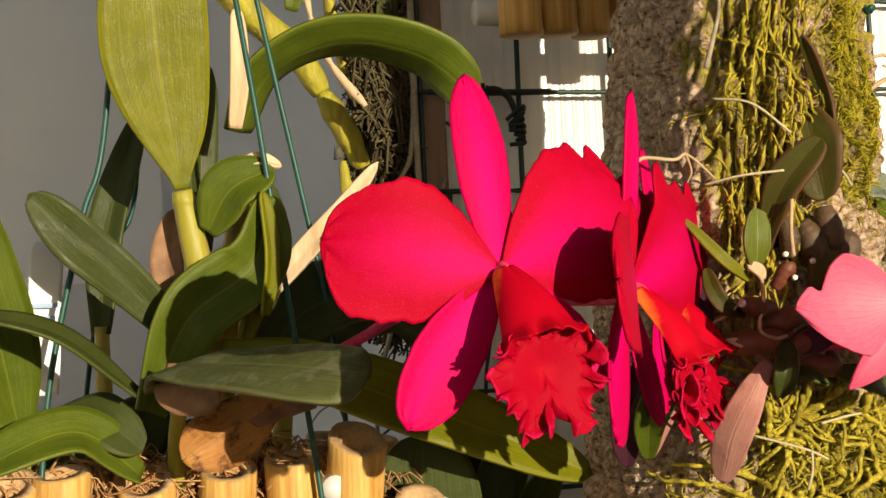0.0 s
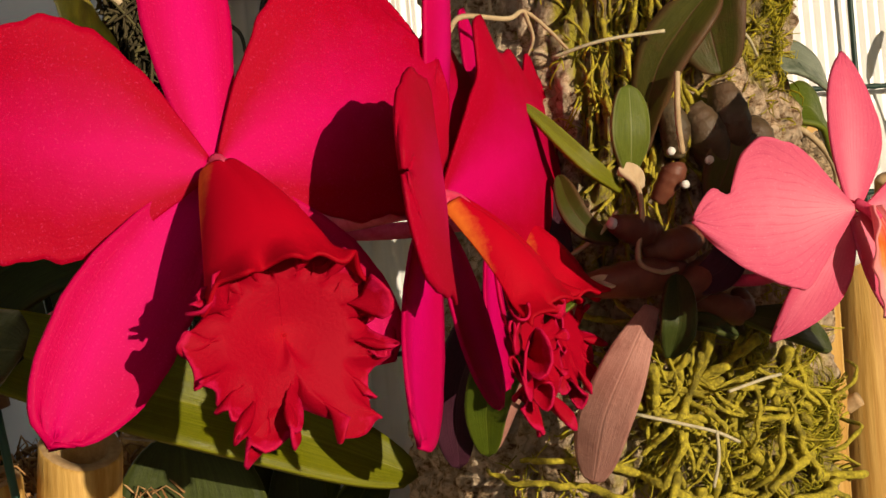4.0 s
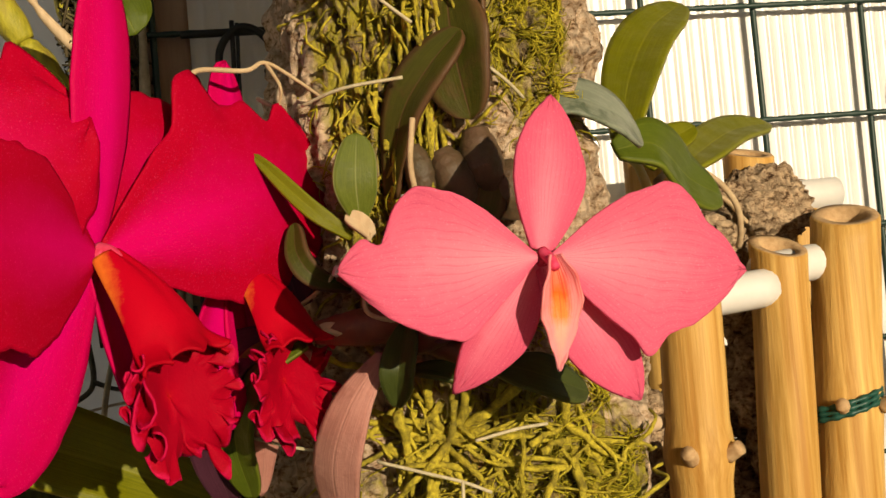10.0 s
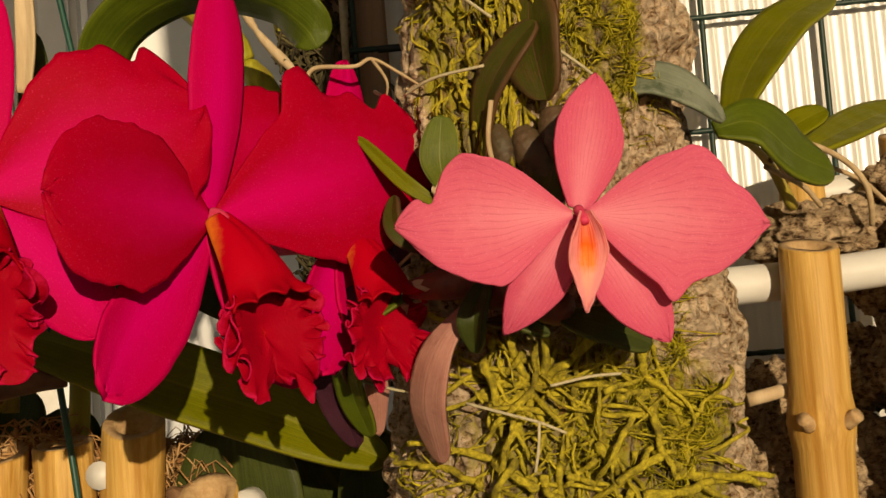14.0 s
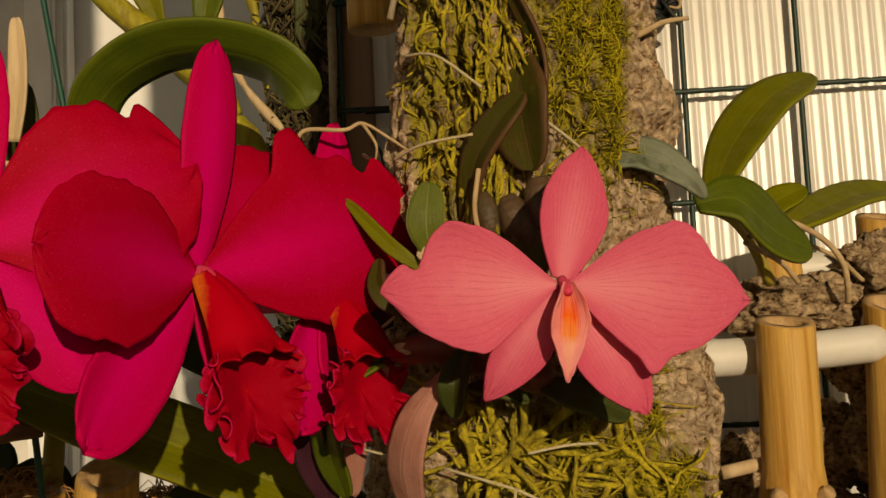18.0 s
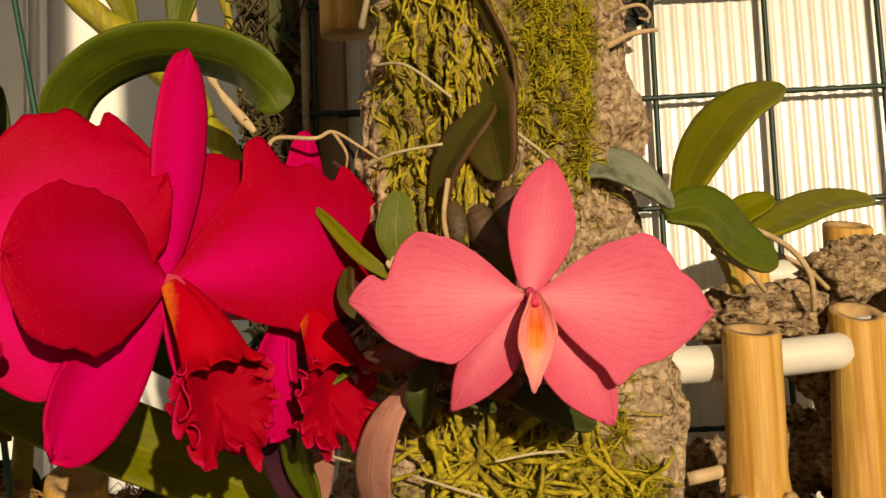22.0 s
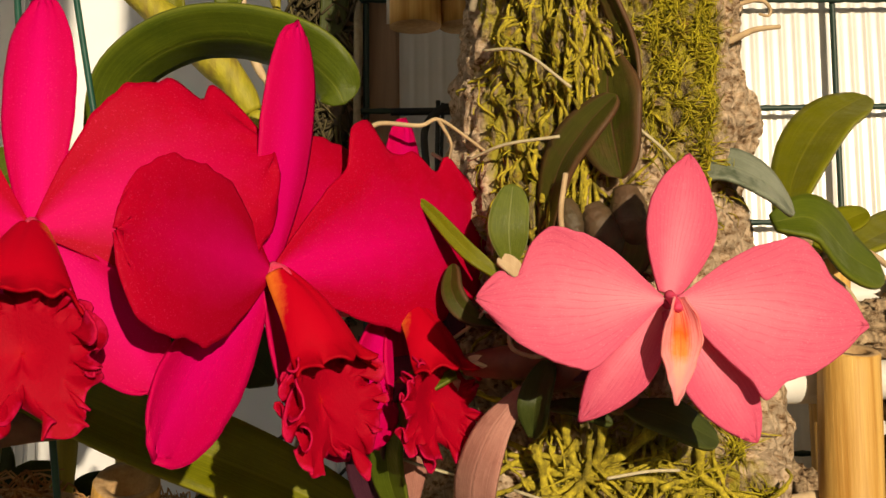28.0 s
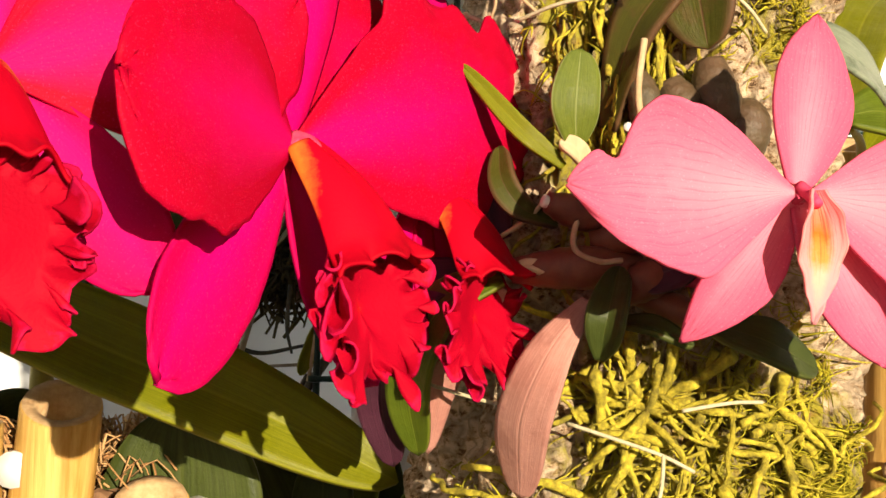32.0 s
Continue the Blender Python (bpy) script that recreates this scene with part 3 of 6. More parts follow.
def slab(name, x0, x1, y0, y1, z0, z1, mat, label, parent=None, category="", bevel=0.0):
    bm = bmesh.new()
    vs, fs = box_data(x0, x1, y0, y1, z0, z1)
    bv = [bm.verts.new(v) for v in vs]
    for f in fs:
        bm.faces.new([bv[i] for i in f])
    if bevel:
        bmesh.ops.bevel(bm, geom=bm.edges[:], offset=bevel, segments=2, affect="EDGES")
    me = bpy.data.meshes.new(name)
    bm.to_mesh(me)
    bm.free()
    me.materials.append(mat)
    ob = new(name, me)
    if parent is not None:
        ob.parent = parent
        ob.matrix_parent_inverse = PARENT_INV.get(parent.name, Matrix.Identity(4))
    PARENT_INV[ob.name] = Matrix.Identity(4)
    if category:
        tagged(ob, label, category, kind="structure")
    elif label:
        tagged(ob, label)
    return ob


slab("ground", -60, 60, -60, 60, -0.2, 0.0, CONCRETE, "grey concrete ground of the patio", None, "ground")
WALL_Y = 1.45
slab("wall_north", -1.5, 0.088, WALL_Y, WALL_Y + 0.2, 0.0, 2.34, WALL, "plain grey painted wall in shade", None, "wall")
slab("wall_recess", 0.088, 1.6, WALL_Y + 0.06, WALL_Y + 0.2, 0.0, 2.34, WHITE, "white painted wall panel behind the plants", None, "wall")
slab("wall_dado", -1.3, 0.087, WALL_Y - 0.004, WALL_Y - 0.001, 0.0, 1.428, DADO, "darker grey painted band along the lower wall", None, "wall")
# unseen roof slabs, added to hold the hanger wires and cut sky light
slab("ceiling", -0.15, 0.345, -0.5, 0.65, 2.34, 2.42, CONCRETE, "unseen grey roof slab added to cut sky light over the plants", None, "ceiling")
slab("ceiling_shade_east", 0.445, 1.7, -0.5, 0.65, 2.34, 2.42, CONCRETE, "unseen grey roof slab added to cut sky light over the plants", None, "ceiling")
# unseen parapet, added to keep ground bounce off the plants
slab("wall_shade_parapet", -1.29, 1.7, -0.60, -0.50, 0.0, 1.36, WALL, "unseen low wall added at the open side to cut bounced light", None, "wall")
# unseen sun blockers for the north wall; their gap leaves a sunlit strip
slab("wall_shade_south", 0.232, 0.335, -0.60, -0.50, 1.70, 2.42, WALL, "unseen wall added over the open side to shade the wall behind", None, "wall")
slab("wall_shade_south_east", 0.420, 1.7, -0.60, -0.50, 1.80, 2.42, WALL, "unseen wall added over the open side to shade the wall behind", None, "wall")
# unseen white reflector wall, added to bounce sun onto the log's left side
slab("wall_bounce_west", -1.5, -1.3, -2.6, 1.44, 0.0, 2.5, WHITE, "unseen white wall added on the left to bounce light", None, "wall")
slab("wall_east", 1.6, 1.7, 0.9, 1.65, 0.0, 2.34, WALL, "plain grey side wall", None, "wall")
# white window frame at the wall's left
win = thing("window_1", (-0.5, WALL_Y - 0.02, 1.1), "white painted window frame set in the grey wall", "window", kind="structure")
slab("window_frame", -0.285, -0.236, WALL_Y - 0.035, WALL_Y - 0.002, 0.9, 2.2, FRAME, "", win, bevel=0.004)
slab("window_frame", -0.262, -0.2465, WALL_Y - 0.048, WALL_Y - 0.037, 0.9, 2.2, FRAME, "", win, bevel=0.003)
slab("window_sill", -1.2, -0.236, WALL_Y - 0.06, WALL_Y - 0.002, 0.84, 0.898, FRAME, "", win, bevel=0.004)
slab("pane", -1.15, -0.287, WALL_Y - 0.02, WALL_Y - 0.012, 0.9, 2.2, PVC, "", win)

# ribbed milky sheet behind the fence
SHEET_Y = 0.5955
xs = np.arange(0.1725, 1.55, 0.00082)
ph = (xs % 0.0062) / 0.0062
yy = SHEET_Y - 0.0006 * np.maximum(0, np.cos(ph * 2 * math.pi)) ** 2 - 0.0005 * np.sin(xs * 41) * np.sin(xs * 13)
zz = np.linspace(0.02, 2.1, 9)
front = np.array([[(x, y, z) for x, y in zip(xs, yy)] for z in zz]).reshape(-1, 3)
back = front + V(0, 0.0045, 0)
nx, nz = len(xs), len(zz)
fs = [(i * nx + j, i * nx + j + 1, (i + 1) * nx + j + 1, (i + 1) * nx + j) for i in range(nz - 1) for j in range(nx - 1)]
m = nx * nz
fs += [(m + a, m + d, m + c, m + b) for a, b, c, d in fs]
fs += [(i * nx, (i + 1) * nx, m + (i + 1) * nx, m + i * nx) for i in range(nz - 1)]
tagged(link_mesh("wall_sheet", np.vstack([front, back]), fs, SHEET), "milky white ribbed plastic sheet behind the wire fence", "wall panel", kind="structure")

# welded mesh fence
FENCE_Y = 0.588
fence = thing("mesh_fence", (0.6, FENCE_Y, 0.0), "dark green plastic-coated welded wire mesh fence", "fence")
rng = random.Random(5)
for k in range(-4, 20):
    x = 0.361 + 0.0505 * k
    pts = [(x + rng.uniform(-1, 1) * 0.0008, FENCE_Y + rng.uniform(-1, 1) * 0.0006, z) for z in np.linspace(0.0, 2.0, 15)]
    tube("vertical_wire", pts, 0.00135, FENCE, fence, n=40, sides=8)
for k in range(-20, 11):
    z = 1.4964 + 0.0485 * k
    pts = [(x, FENCE_Y - 0.0024 + rng.uniform(-1, 1) * 0.0005, z + rng.uniform(-1, 1) * 0.0008) for x in np.linspace(0.156, 1.33, 12)]
    # the coating is twisted like a thin rope
    tube("horizontal_wire", pts, lambda u: 0.00125 + 0.0002 * math.sin(u * 900), FENCE, fence, n=420 if -4 < k < 2 else 40, sides=6)


# ---- cork log with the pink orchid ----
def log_axis(z):
    return 0.2318 + (z - 1.40) * 0.017, 0.366 + (1.435 - z) * 0.07


def log_half(z):
    h = 0.0412 + (1.435 - z) * 0.095
    return max(0.034, min(0.06, h))


def bark_point(a, z, lift=0.0):
    """A point of the log's bark at the angle a (0 faces the viewer, positive to the right) and the height z."""
    cx, front = log_axis(z)
    w, d = log_half(z), 0.055
    s, c = math.sin(a), math.cos(a)
    flat = (abs(s) ** 2.8 + abs(c) ** 2.8) ** (-1 / 2.8)
    p = Vector((s * 3, c * 3, z * 28))
    rough = noise.fractal(p * 1.3, 0.9, 2.1, 4) * 0.0028
    rid = 1 - abs(noise.noise(Vector((a * 7.5, z * 34, 3.1)))) * 2
    crack = -0.0030 * max(0.0, rid - 0.72) / 0.28
    rough += 0.0022 * noise.noise(Vector((a * 16, z * 150, 9.0))) + 0.0008 * noise.noise(Vector((a * 42, z * 420, 4.0)))
    split = 1 - abs(noise.noise(Vector((a * 2.4, z * 62, 8.3)))) * 2
    crack -= 0.0026 * max(0.0, split - 0.86) / 0.14
    side = max(0.0, s)
    rough += side * (0.0045 * math.exp(-((z - 1.446) / 0.010) ** 2) - 0.0035 * math.exp(-((z - 1.424) / 0.008) ** 2) + 0.004 * math.exp(-((z - 1.362) / 0.014) ** 2))
    hole = math.exp(-((z - 1.4385) / 0.0032) ** 2 - ((a - 1.0) / 0.11) ** 2)
    band = math.exp(-((a + 0.42) / 0.33) ** 4) * max(0.0, min(1.0, (z - 1.385) / 0.02))
    flake = noise.noise(Vector((a * 26, z * 38, 2.2))) + 0.5 * noise.noise(Vector((a * 55, z * 70, 5.2)))
    rough += band * 0.0026 * max(-1.0, min(1.0, 3.2 * flake))
    ledge = noise.noise(Vector((a * 6, z * 130, 6.6))) + 0.6 * noise.noise(Vector((a * 17, z * 260, 1.6)))
    rough += 0.0015 * ledge
    r = rough + crack - 0.006 * hole + lift
    return (cx + s * (w * flat + r), front + d - c * (d * flat + r), z)


log = thing("cork_log", (0.232, 0.42, 1.12), "cork bark log hung upright, with moss and roots", "log")
na, nz = 300, 430
angs = [2 * math.pi * i / na - math.pi for i in range(na)]
# closer spacing on the side that faces the patio
angs = [a - 0.35 * math.sin(a) for a in angs]
zs = np.linspace(1.12, 1.66, nz)
vs = [bark_point(a, z) for z in zs for a in angs]
fs = [(i * na + j, i * na + (j + 1) % na, (i + 1) * na + (j + 1) % na, (i + 1) * na + j) for i in range(nz - 1) for j in range(na)]
fs += [tuple(range(na - 1, -1, -1)), tuple(range((nz - 1) * na, nz * na))]
link_mesh("bark", vs, fs, BARK, log)
# wire that carries the log
tube("hanging_wire", [(0.262, 0.40, 1.60), (0.258, 0.375, 1.53), (0.2575, 0.371, 1.492), (0.259, 0.368, 1.488)], 0.0016, WIRE, log, "green hanging wire")
tube("hanging_wire", [(0.262, 0.40, 1.60), (0.25, 0.42, 1.75), (0.235, 0.42, 2.34)], 0.0016, WIRE, log, "green hanging wire")

rng = random.Random(11)


def creeping(a0, z0, heading, length, wander, lift, r):
    """A root that creeps over the bark; heading 0 is up, positive to the right."""
    pts, a, z, h = [], a0, z0, heading
    steps = max(6, int(length / 0.0022))
    ph = rng.uniform(0, 6)
    for i in range(steps):
        rise = lift * (0.7 + 0.6 * math.sin(ph + i * 0.5))
        pts.append(bark_point(a, z, rise + r))
        h += rng.uniform(-1, 1) * wander
        a += math.sin(h) * 0.0022 / 0.048
        z += math.cos(h) * 0.0022
    return pts


roots = []
for i in range(105):
    # lower cushion of mossy roots, fanning out and down
    a0, z0 = rng.uniform(-0.50, 0.50), rng.uniform(1.322, 1.370)
    h = rng.choice([math.pi * 0.85, math.pi * 1.12, math.pi, 2.3, 3.9, 1.3, 5.2]) + rng.uniform(-0.4, 0.4)
    r = rng.choice([0.0003, 0.0004, 0.0006, 0.0008, 0.0010, 0.0012])
    pts = creeping(a0, z0, h, rng.uniform(0.016, 0.045), 0.26, rng.uniform(0.0004, 0.0050), r)
    roots.append((tube_data(pts, lambda u, r=r: r * (1.1 - 0.55 * u) * (1 + 0.12 * math.sin(31 * u) + 0.08 * math.sin(67 * u)), len(pts) * 2, 8), r))
for i in range(145):
    # upper band, mostly straight up and down
    a0, z0 = rng.uniform(-0.60, -0.10), rng.uniform(1.395, 1.50)
    h = (0 if rng.random() < 0.6 else math.pi) + rng.uniform(-0.35, 0.35)
    r = rng.choice([0.0003, 0.0004, 0.0005, 0.0006])
    pts = creeping(a0, z0, h, rng.uniform(0.012, 0.05), 0.22, rng.uniform(0.0002, 0.0022), r)
    roots.append((tube_data(pts, lambda u, r=r: r * (1.1 - 0.5 * u) * (1 + 0.2 * math.sin(27 * u)), len(pts) * 2, 7), r))
for (vv, ff), r in roots:
    link_mesh("mossy_root", vv, ff, MOSS_ROOT, log)

# moss: short curved threads in cushions
pieces = []


def thread(a, z, ln, lift, r):
    p0 = V(*bark_point(a, z, lift))
    da, dz = rng.gauss(0, 1), rng.gauss(0, 1)
    n = math.hypot(da, dz) + 1e-6
    p1 = V(*bark_point(a + da / n * ln / 0.05 * 0.5, z + dz / n * ln * 0.5, lift + ln * rng.uniform(0.1, 0.5)))
    p2 = V(*bark_point(a + (da / n + rng.uniform(-.5, .5)) * ln / 0.05, z + (dz / n + rng.uniform(-.5, .5)) * ln, lift + ln * rng.uniform(-0.1, 0.4)))
    return tube_data([p0, p1, p2], lambda u: r * (1.05 - 0.7 * u), 4, 3, raw=False)


def cushion(count, a_mid, a_spread, z_mid, z_spread, size, thin=0.00028):
    for _ in range(count):
        a, z = rng.gauss(a_mid, a_spread), rng.gauss(z_mid, z_spread)
        if z < 1.493 + 0.006 * math.sin(a * 9) and abs(a) < 1.2 and a < (0.60 if z > 1.40 else 0.66) + 0.10 * math.sin(z * 160) and noise.noise(Vector((a * 11, z * 110, 7))) + 0.6 * noise.noise(Vector((a * 29, z * 270, 3))) > 0.04:
            pieces.append(thread(a, z, rng.uniform(0.5, 1.3) * size, rng.uniform(0, 0.0016), thin * rng.uniform(0.7, 1.5)))


cushion(7600, 0.40, 0.19, 1.474, 0.022, 0.0038, 0.00021)
cushion(1500, 0.58, 0.16, 1.440, 0.010, 0.004, 0.00021)
cushion(650, -0.45, 0.2, 1.450, 0.03, 0.004)
cushion(1500, 0.34, 0.32, 1.338, 0.020, 0.0045, 0.00021)
cushion(2200, 0.60, 0.13, 1.340, 0.018, 0.0042, 0.00021)
cushion(300, -0.75, 0.12, 1.325, 0.010, 0.004)
cushion(500, 0.15, 0.4, 1.305, 0.012, 0.005)
vs, fs = join(pieces)
ob = link_mesh("moss", vs, fs, MOSS, log, "yellow-green moss")
tagged(ob, kind="stuff")

# dry grass stems and strings over the moss
for p in [
    [(0.2045, 0.3665, 1.3492), (0.2150, 0.3625, 1.3458), (0.2225, 0.362, 1.3432), (0.229, 0.363, 1.340)],
    [(0.2225, 0.3618, 1.3435), (0.2218, 0.361, 1.3372), (0.2205, 0.362, 1.331)],
    [(0.195, 0.372, 1.4305), (0.2035, 0.3635, 1.4325), (0.2165, 0.359, 1.4335)],
    [(0.199, 0.371, 1.4585), (0.208, 0.362, 1.4555), (0.2195, 0.3585, 1.4455)],
    [(0.226, 0.361, 1.352), (0.236, 0.362, 1.3535), (0.244, 0.366, 1.3535)],
    [(0.236, 0.3615, 1.436), (0.241, 0.3625, 1.432), (0.2455, 0.366, 1.4285)],
    [(0.176, 0.378, 1.357), (0.188, 0.371, 1.3535), (0.1985, 0.369, 1.3515)],
]:
    tube("dry_stem", p, 0.00042, TWINE, log, "dry straw-coloured stem", n=20, sides=6)
# aerial roots that leave the bark
for p, r, mt in [
    ([(0.1690, 0.370, 1.4358), (0.1724, 0.369, 1.4393), (0.1827, 0.368, 1.4385), (0.1874, 0.369, 1.4403), (0.1940, 0.371, 1.4365), (0.2000, 0.374, 1.4325)], 0.00065, ROOT_TAN),
    ([(0.1874, 0.369, 1.4403), (0.1905, 0.372, 1.4350), (0.1900, 0.375, 1.4310)], 0.0005, ROOT_TAN),
    ([(0.186, 0.385, 1.435), (0.19, 0.378, 1.430), (0.1905, 0.376, 1.419), (0.193, 0.376, 1.416)], 0.0005, ROOT),
    ([(0.252, 0.376, 1.4625), (0.262, 0.378, 1.4625), (0.270, 0.379, 1.466), (0.2775, 0.381, 1.4675)], 0.0011, ROOT_TAN),
    ([(0.266, 0.383, 1.474), (0.273, 0.383, 1.4755), (0.276, 0.384, 1.4735), (0.2755, 0.384, 1.4715), (0.273, 0.384, 1.472)], 0.0006, ROOT_TAN),
    ([(0.196, 0.3685, 1.468), (0.1985, 0.367, 1.478), (0.2005, 0.366, 1.488), (0.2003, 0.366, 1.505)], 0.0009, ROOT),
]:
    tube("aerial_root", p, lambda u, r=r: r * (1.1 - 0.55 * u), mt, log, "pale dry aerial root", n=30, sides=7)


# ---- the pink orchid that grows on the log ----
orchid = thing("pink_orchid", (0.212, 0.366, 1.385), "pink-flowered orchid mounted on the cork log, with olive and purple leaves", "orchid")


def flower_frame(centre, azimuth, pitch, roll):
    """Axes of a flower: right, up and out of its face. Azimuth turns it to the viewer's right, pitch upwards."""
    az, pt, rl = radians(azimuth), radians(pitch), radians(roll)
    out = V(math.sin(az) * math.cos(pt), -math.cos(az) * math.cos(pt), math.sin(pt))
    right = unit(np.cross(V(0, 0, 1), out) * -1) * -1
    up = np.cross(out, right)
    r2, u2 = math.cos(rl) * right + math.sin(rl) * up, -math.sin(rl) * right + math.cos(rl) * up
    return V(*centre), r2, u2, out


def segment(name, fr, angle, length, width, mat, parent, label, peak=0.5, base=0.15, back=0.0, bend=0.0, cup=0.1, twist=0.0, ruffle=0.0, freq=9.0, start=0.0015, notch=0.0, skew=0.0, seed=0.0, tip=0.0, thick=0.0007, nu=30, nv=17, power=1.0, layer=0.0, point=0.0, irr=0.0, corner=0.0, bias=0.0, ear=0.0, lobes=()):
    """A petal or sepal in a flower's plane: angle counted from the right, back lays it backwards, bend curves its end."""
    c, rt, up, out = fr
    a = radians(angle)
    d0 = math.cos(a) * rt + math.sin(a) * up
    s0 = -math.sin(a) * rt + math.cos(a) * up

    def fn(u, v):
        b = radians(back) + radians(bend) * u * u
        along = start + length * u
        p = c + d0 * (along * math.cos(b)) - out * (along * math.sin(b)) + out * layer
        nrm = out * math.cos(b) + d0 * math.sin(b)
        w = width / 2 * max(0.02, blade_width(u, peak, base, tip, power, point))
        hand = 1.0 if v > 0 else -1.0
        w *= 1 + irr * (math.sin(6 * u + seed + hand) + 0.5 * math.sin(15 * u + 2 * seed + 2 * hand) + 0.45 * math.sin(33 * u + seed) + 0.25 * math.sin(71 * u + 3 * seed)) * min(1, 2 * u)
        w += corner * width / 2 * math.exp(-((u - 0.86) / 0.09) ** 2) * max(0.0, v) ** 2
        w *= 1 + bias * hand
        w += ear * width / 2 * (math.exp(-((u - 0.47) / 0.085) ** 4) - 0.25 * math.exp(-((u - 0.63) / 0.05) ** 2)) * max(0.0, v) ** 2
        for at, spread, hold, amp in lobes:
            w += amp * width / 2 * math.exp(-((u - at) / spread) ** 2) * max(0.0, v * hold) ** 2
        tw = radians(twist) * u
        s = s0 * math.cos(tw) + nrm * math.sin(tw)
        n2 = nrm * math.cos(tw) - s0 * math.sin(tw)
        e = abs(v) ** 2.5 * min(1, u * 1.6)
        lift = cup * w * v * v + ruffle * width * e * math.sin(freq * u + 2.6 * v + seed) + ruffle * 0.35 * width * max(0, u - 0.6) * math.sin(5 * v + seed)
        side = w * v + skew * width * math.sin(math.pi * u) * (1 - abs(v))
        if notch:
            cut = math.exp(-((u - 0.80) / 0.05) ** 2) * max(0.0, v * notch) ** 3
            side -= math.copysign(1, notch) * cut * width * 0.24
        return p + s * side + n2 * lift + d0 * (0.016 * length * math.sin(11 * v + seed) * u ** 4)

    return sheet(name, fn, nu, nv, thick, mat, parent, label)


pf = flower_frame((0.2347, 0.3230, 1.3903), 11, 3, 0)
stalk = tube("flower", [(0.2347, 0.3250, 1.3897), (0.2340, 0.334, 1.382), (0.230, 0.350, 1.377), (0.222, 0.362, 1.378)], lambda u: 0.0016 - 0.0003 * u, COLUMN, orchid, "pink flower with an orange and yellow lip", n=24, sides=10)
segment("dorsal_sepal", pf, 75, 0.0330, 0.0160, PINK_SEPAL, stalk, "", peak=0.50, base=0.30, back=5, bend=3, cup=0.16, layer=-0.0012, seed=1, point=0.8, irr=0.012, ruffle=0.012, nu=44, nv=25)
segment("lateral_sepal", pf, 235, 0.0296, 0.0128, PINK_SEPAL, stalk, "", peak=0.48, base=0.28, back=8, bend=10, cup=0.28, layer=-0.0016, seed=2, point=0.9, skew=-0.08, irr=0.012, nu=44, nv=25)
segment("lateral_sepal", pf, 300, 0.0325, 0.0155, PINK_SEPAL, stalk, "", peak=0.50, base=0.28, back=-2, bend=-2, cup=0.2, layer=-0.0016, seed=3, point=0.6, skew=0.06, irr=0.012, nu=44, nv=25)
segment("petal", pf, 179, 0.0385, 0.0278, PINK, stalk, "", peak=0.53, base=0.06, back=3, bend=4, cup=0.10, ruffle=0.045, freq=8, notch=-0.95, layer=0.0004, seed=0.4, nu=64, nv=49, power=1.1, point=0.85, irr=0.020, bias=0.03, lobes=((0.64, 0.10, -1, 0.12), (0.42, 0.12, 1, 0.10)))
segment("petal", pf, -9, 0.0392, 0.0300, PINK, stalk, "", peak=0.53, base=0.06, back=-14, bend=2, cup=0.05, ruffle=0.035, freq=7, notch=0.55, layer=0.0004, seed=2.0, nu=64, nv=49, power=1.1, point=0.85, irr=0.024, lobes=((0.50, 0.065, -1, 0.26), (0.64, 0.10, 1, 0.12)))


def pink_lip(fr, parent):
    c, rt, up, out = fr

    def fn(u, v):
        w = 0.0046 * (0.30 + 0.70 * math.sin(min(1.0, u / 0.42) * math.pi / 2)) * (1 - max(0.0, (u - 0.42) / 0.58) ** 1.25) + 0.00015
        curl = 1.1 * max(0.0, 1 - u / 0.55)
        p = c - up * 0.0222 * u + out * (0.0034 + 0.0026 * math.sin(u * 2.6)) + rt * (0.0004 - 0.0020 * u)
        return p + rt * w * v * (1 - 0.25 * curl * v * v) + out * (w * curl * v * v * 0.9 - 0.0006 * (1 - abs(v)) + 0.00035 * math.sin(26 * u + 3 * v) * abs(v) ** 3)

    sheet("lip", fn, 40, 25, 0.0005, PINK_LIP, parent, "pointed lip, orange within and cream at the tip")
    vs, fs = tube_data([c + up * 0.0010, c + out * 0.0026 - up * 0.0006, c + out * 0.0048 - up * 0.0026], lambda u: 0.0012 * (1 - 0.2 * u), 10, 12)
    link_mesh("column", vs, fs, COLUMN, parent, "small pink column")


pink_lip(pf, stalk)

# its leaves
O = orchid
leaf("leaf", [(0.2041, 0.3585, 1.4028), (0.2036, 0.3560, 1.4110), (0.2048, 0.3572, 1.4215)], 0.0098, LEAF_PALE, O, (0.1, -1, 0.05), "small pale green leaf with a light rim", peak=0.5, base=0.35, fold=0.12)
leaf("leaf", [(0.2022, 0.3600, 1.3990), (0.1935, 0.3600, 1.4065), (0.1822, 0.3636, 1.4195)], 0.0040, LEAF_LIT, O, (-0.5, -0.8, 0.5), "narrow yellow-green leaf", peak=0.45, base=0.4, fold=0.3)
leaf("leaf", [(0.1860, 0.390, 1.4040), (0.1838, 0.399, 1.4186), (0.1836, 0.401, 1.4254), (0.1850, 0.403, 1.4312)], 0.0092, LEAF_LIT, O, (-0.2, -1, 0.1), "small yellow-green leaf with a dark rim", peak=0.6, base=0.25, fold=0.15)
leaf("leaf", [(0.1905, 0.368, 1.3850), (0.1878, 0.373, 1.3965), (0.1847, 0.381, 1.4057), (0.1842, 0.392, 1.4139)], 0.0120, LEAF_PURPLE, O, (-0.3, -0.95, 0.1), "dark purple leaf", peak=0.42, base=0.5, fold=0.12)
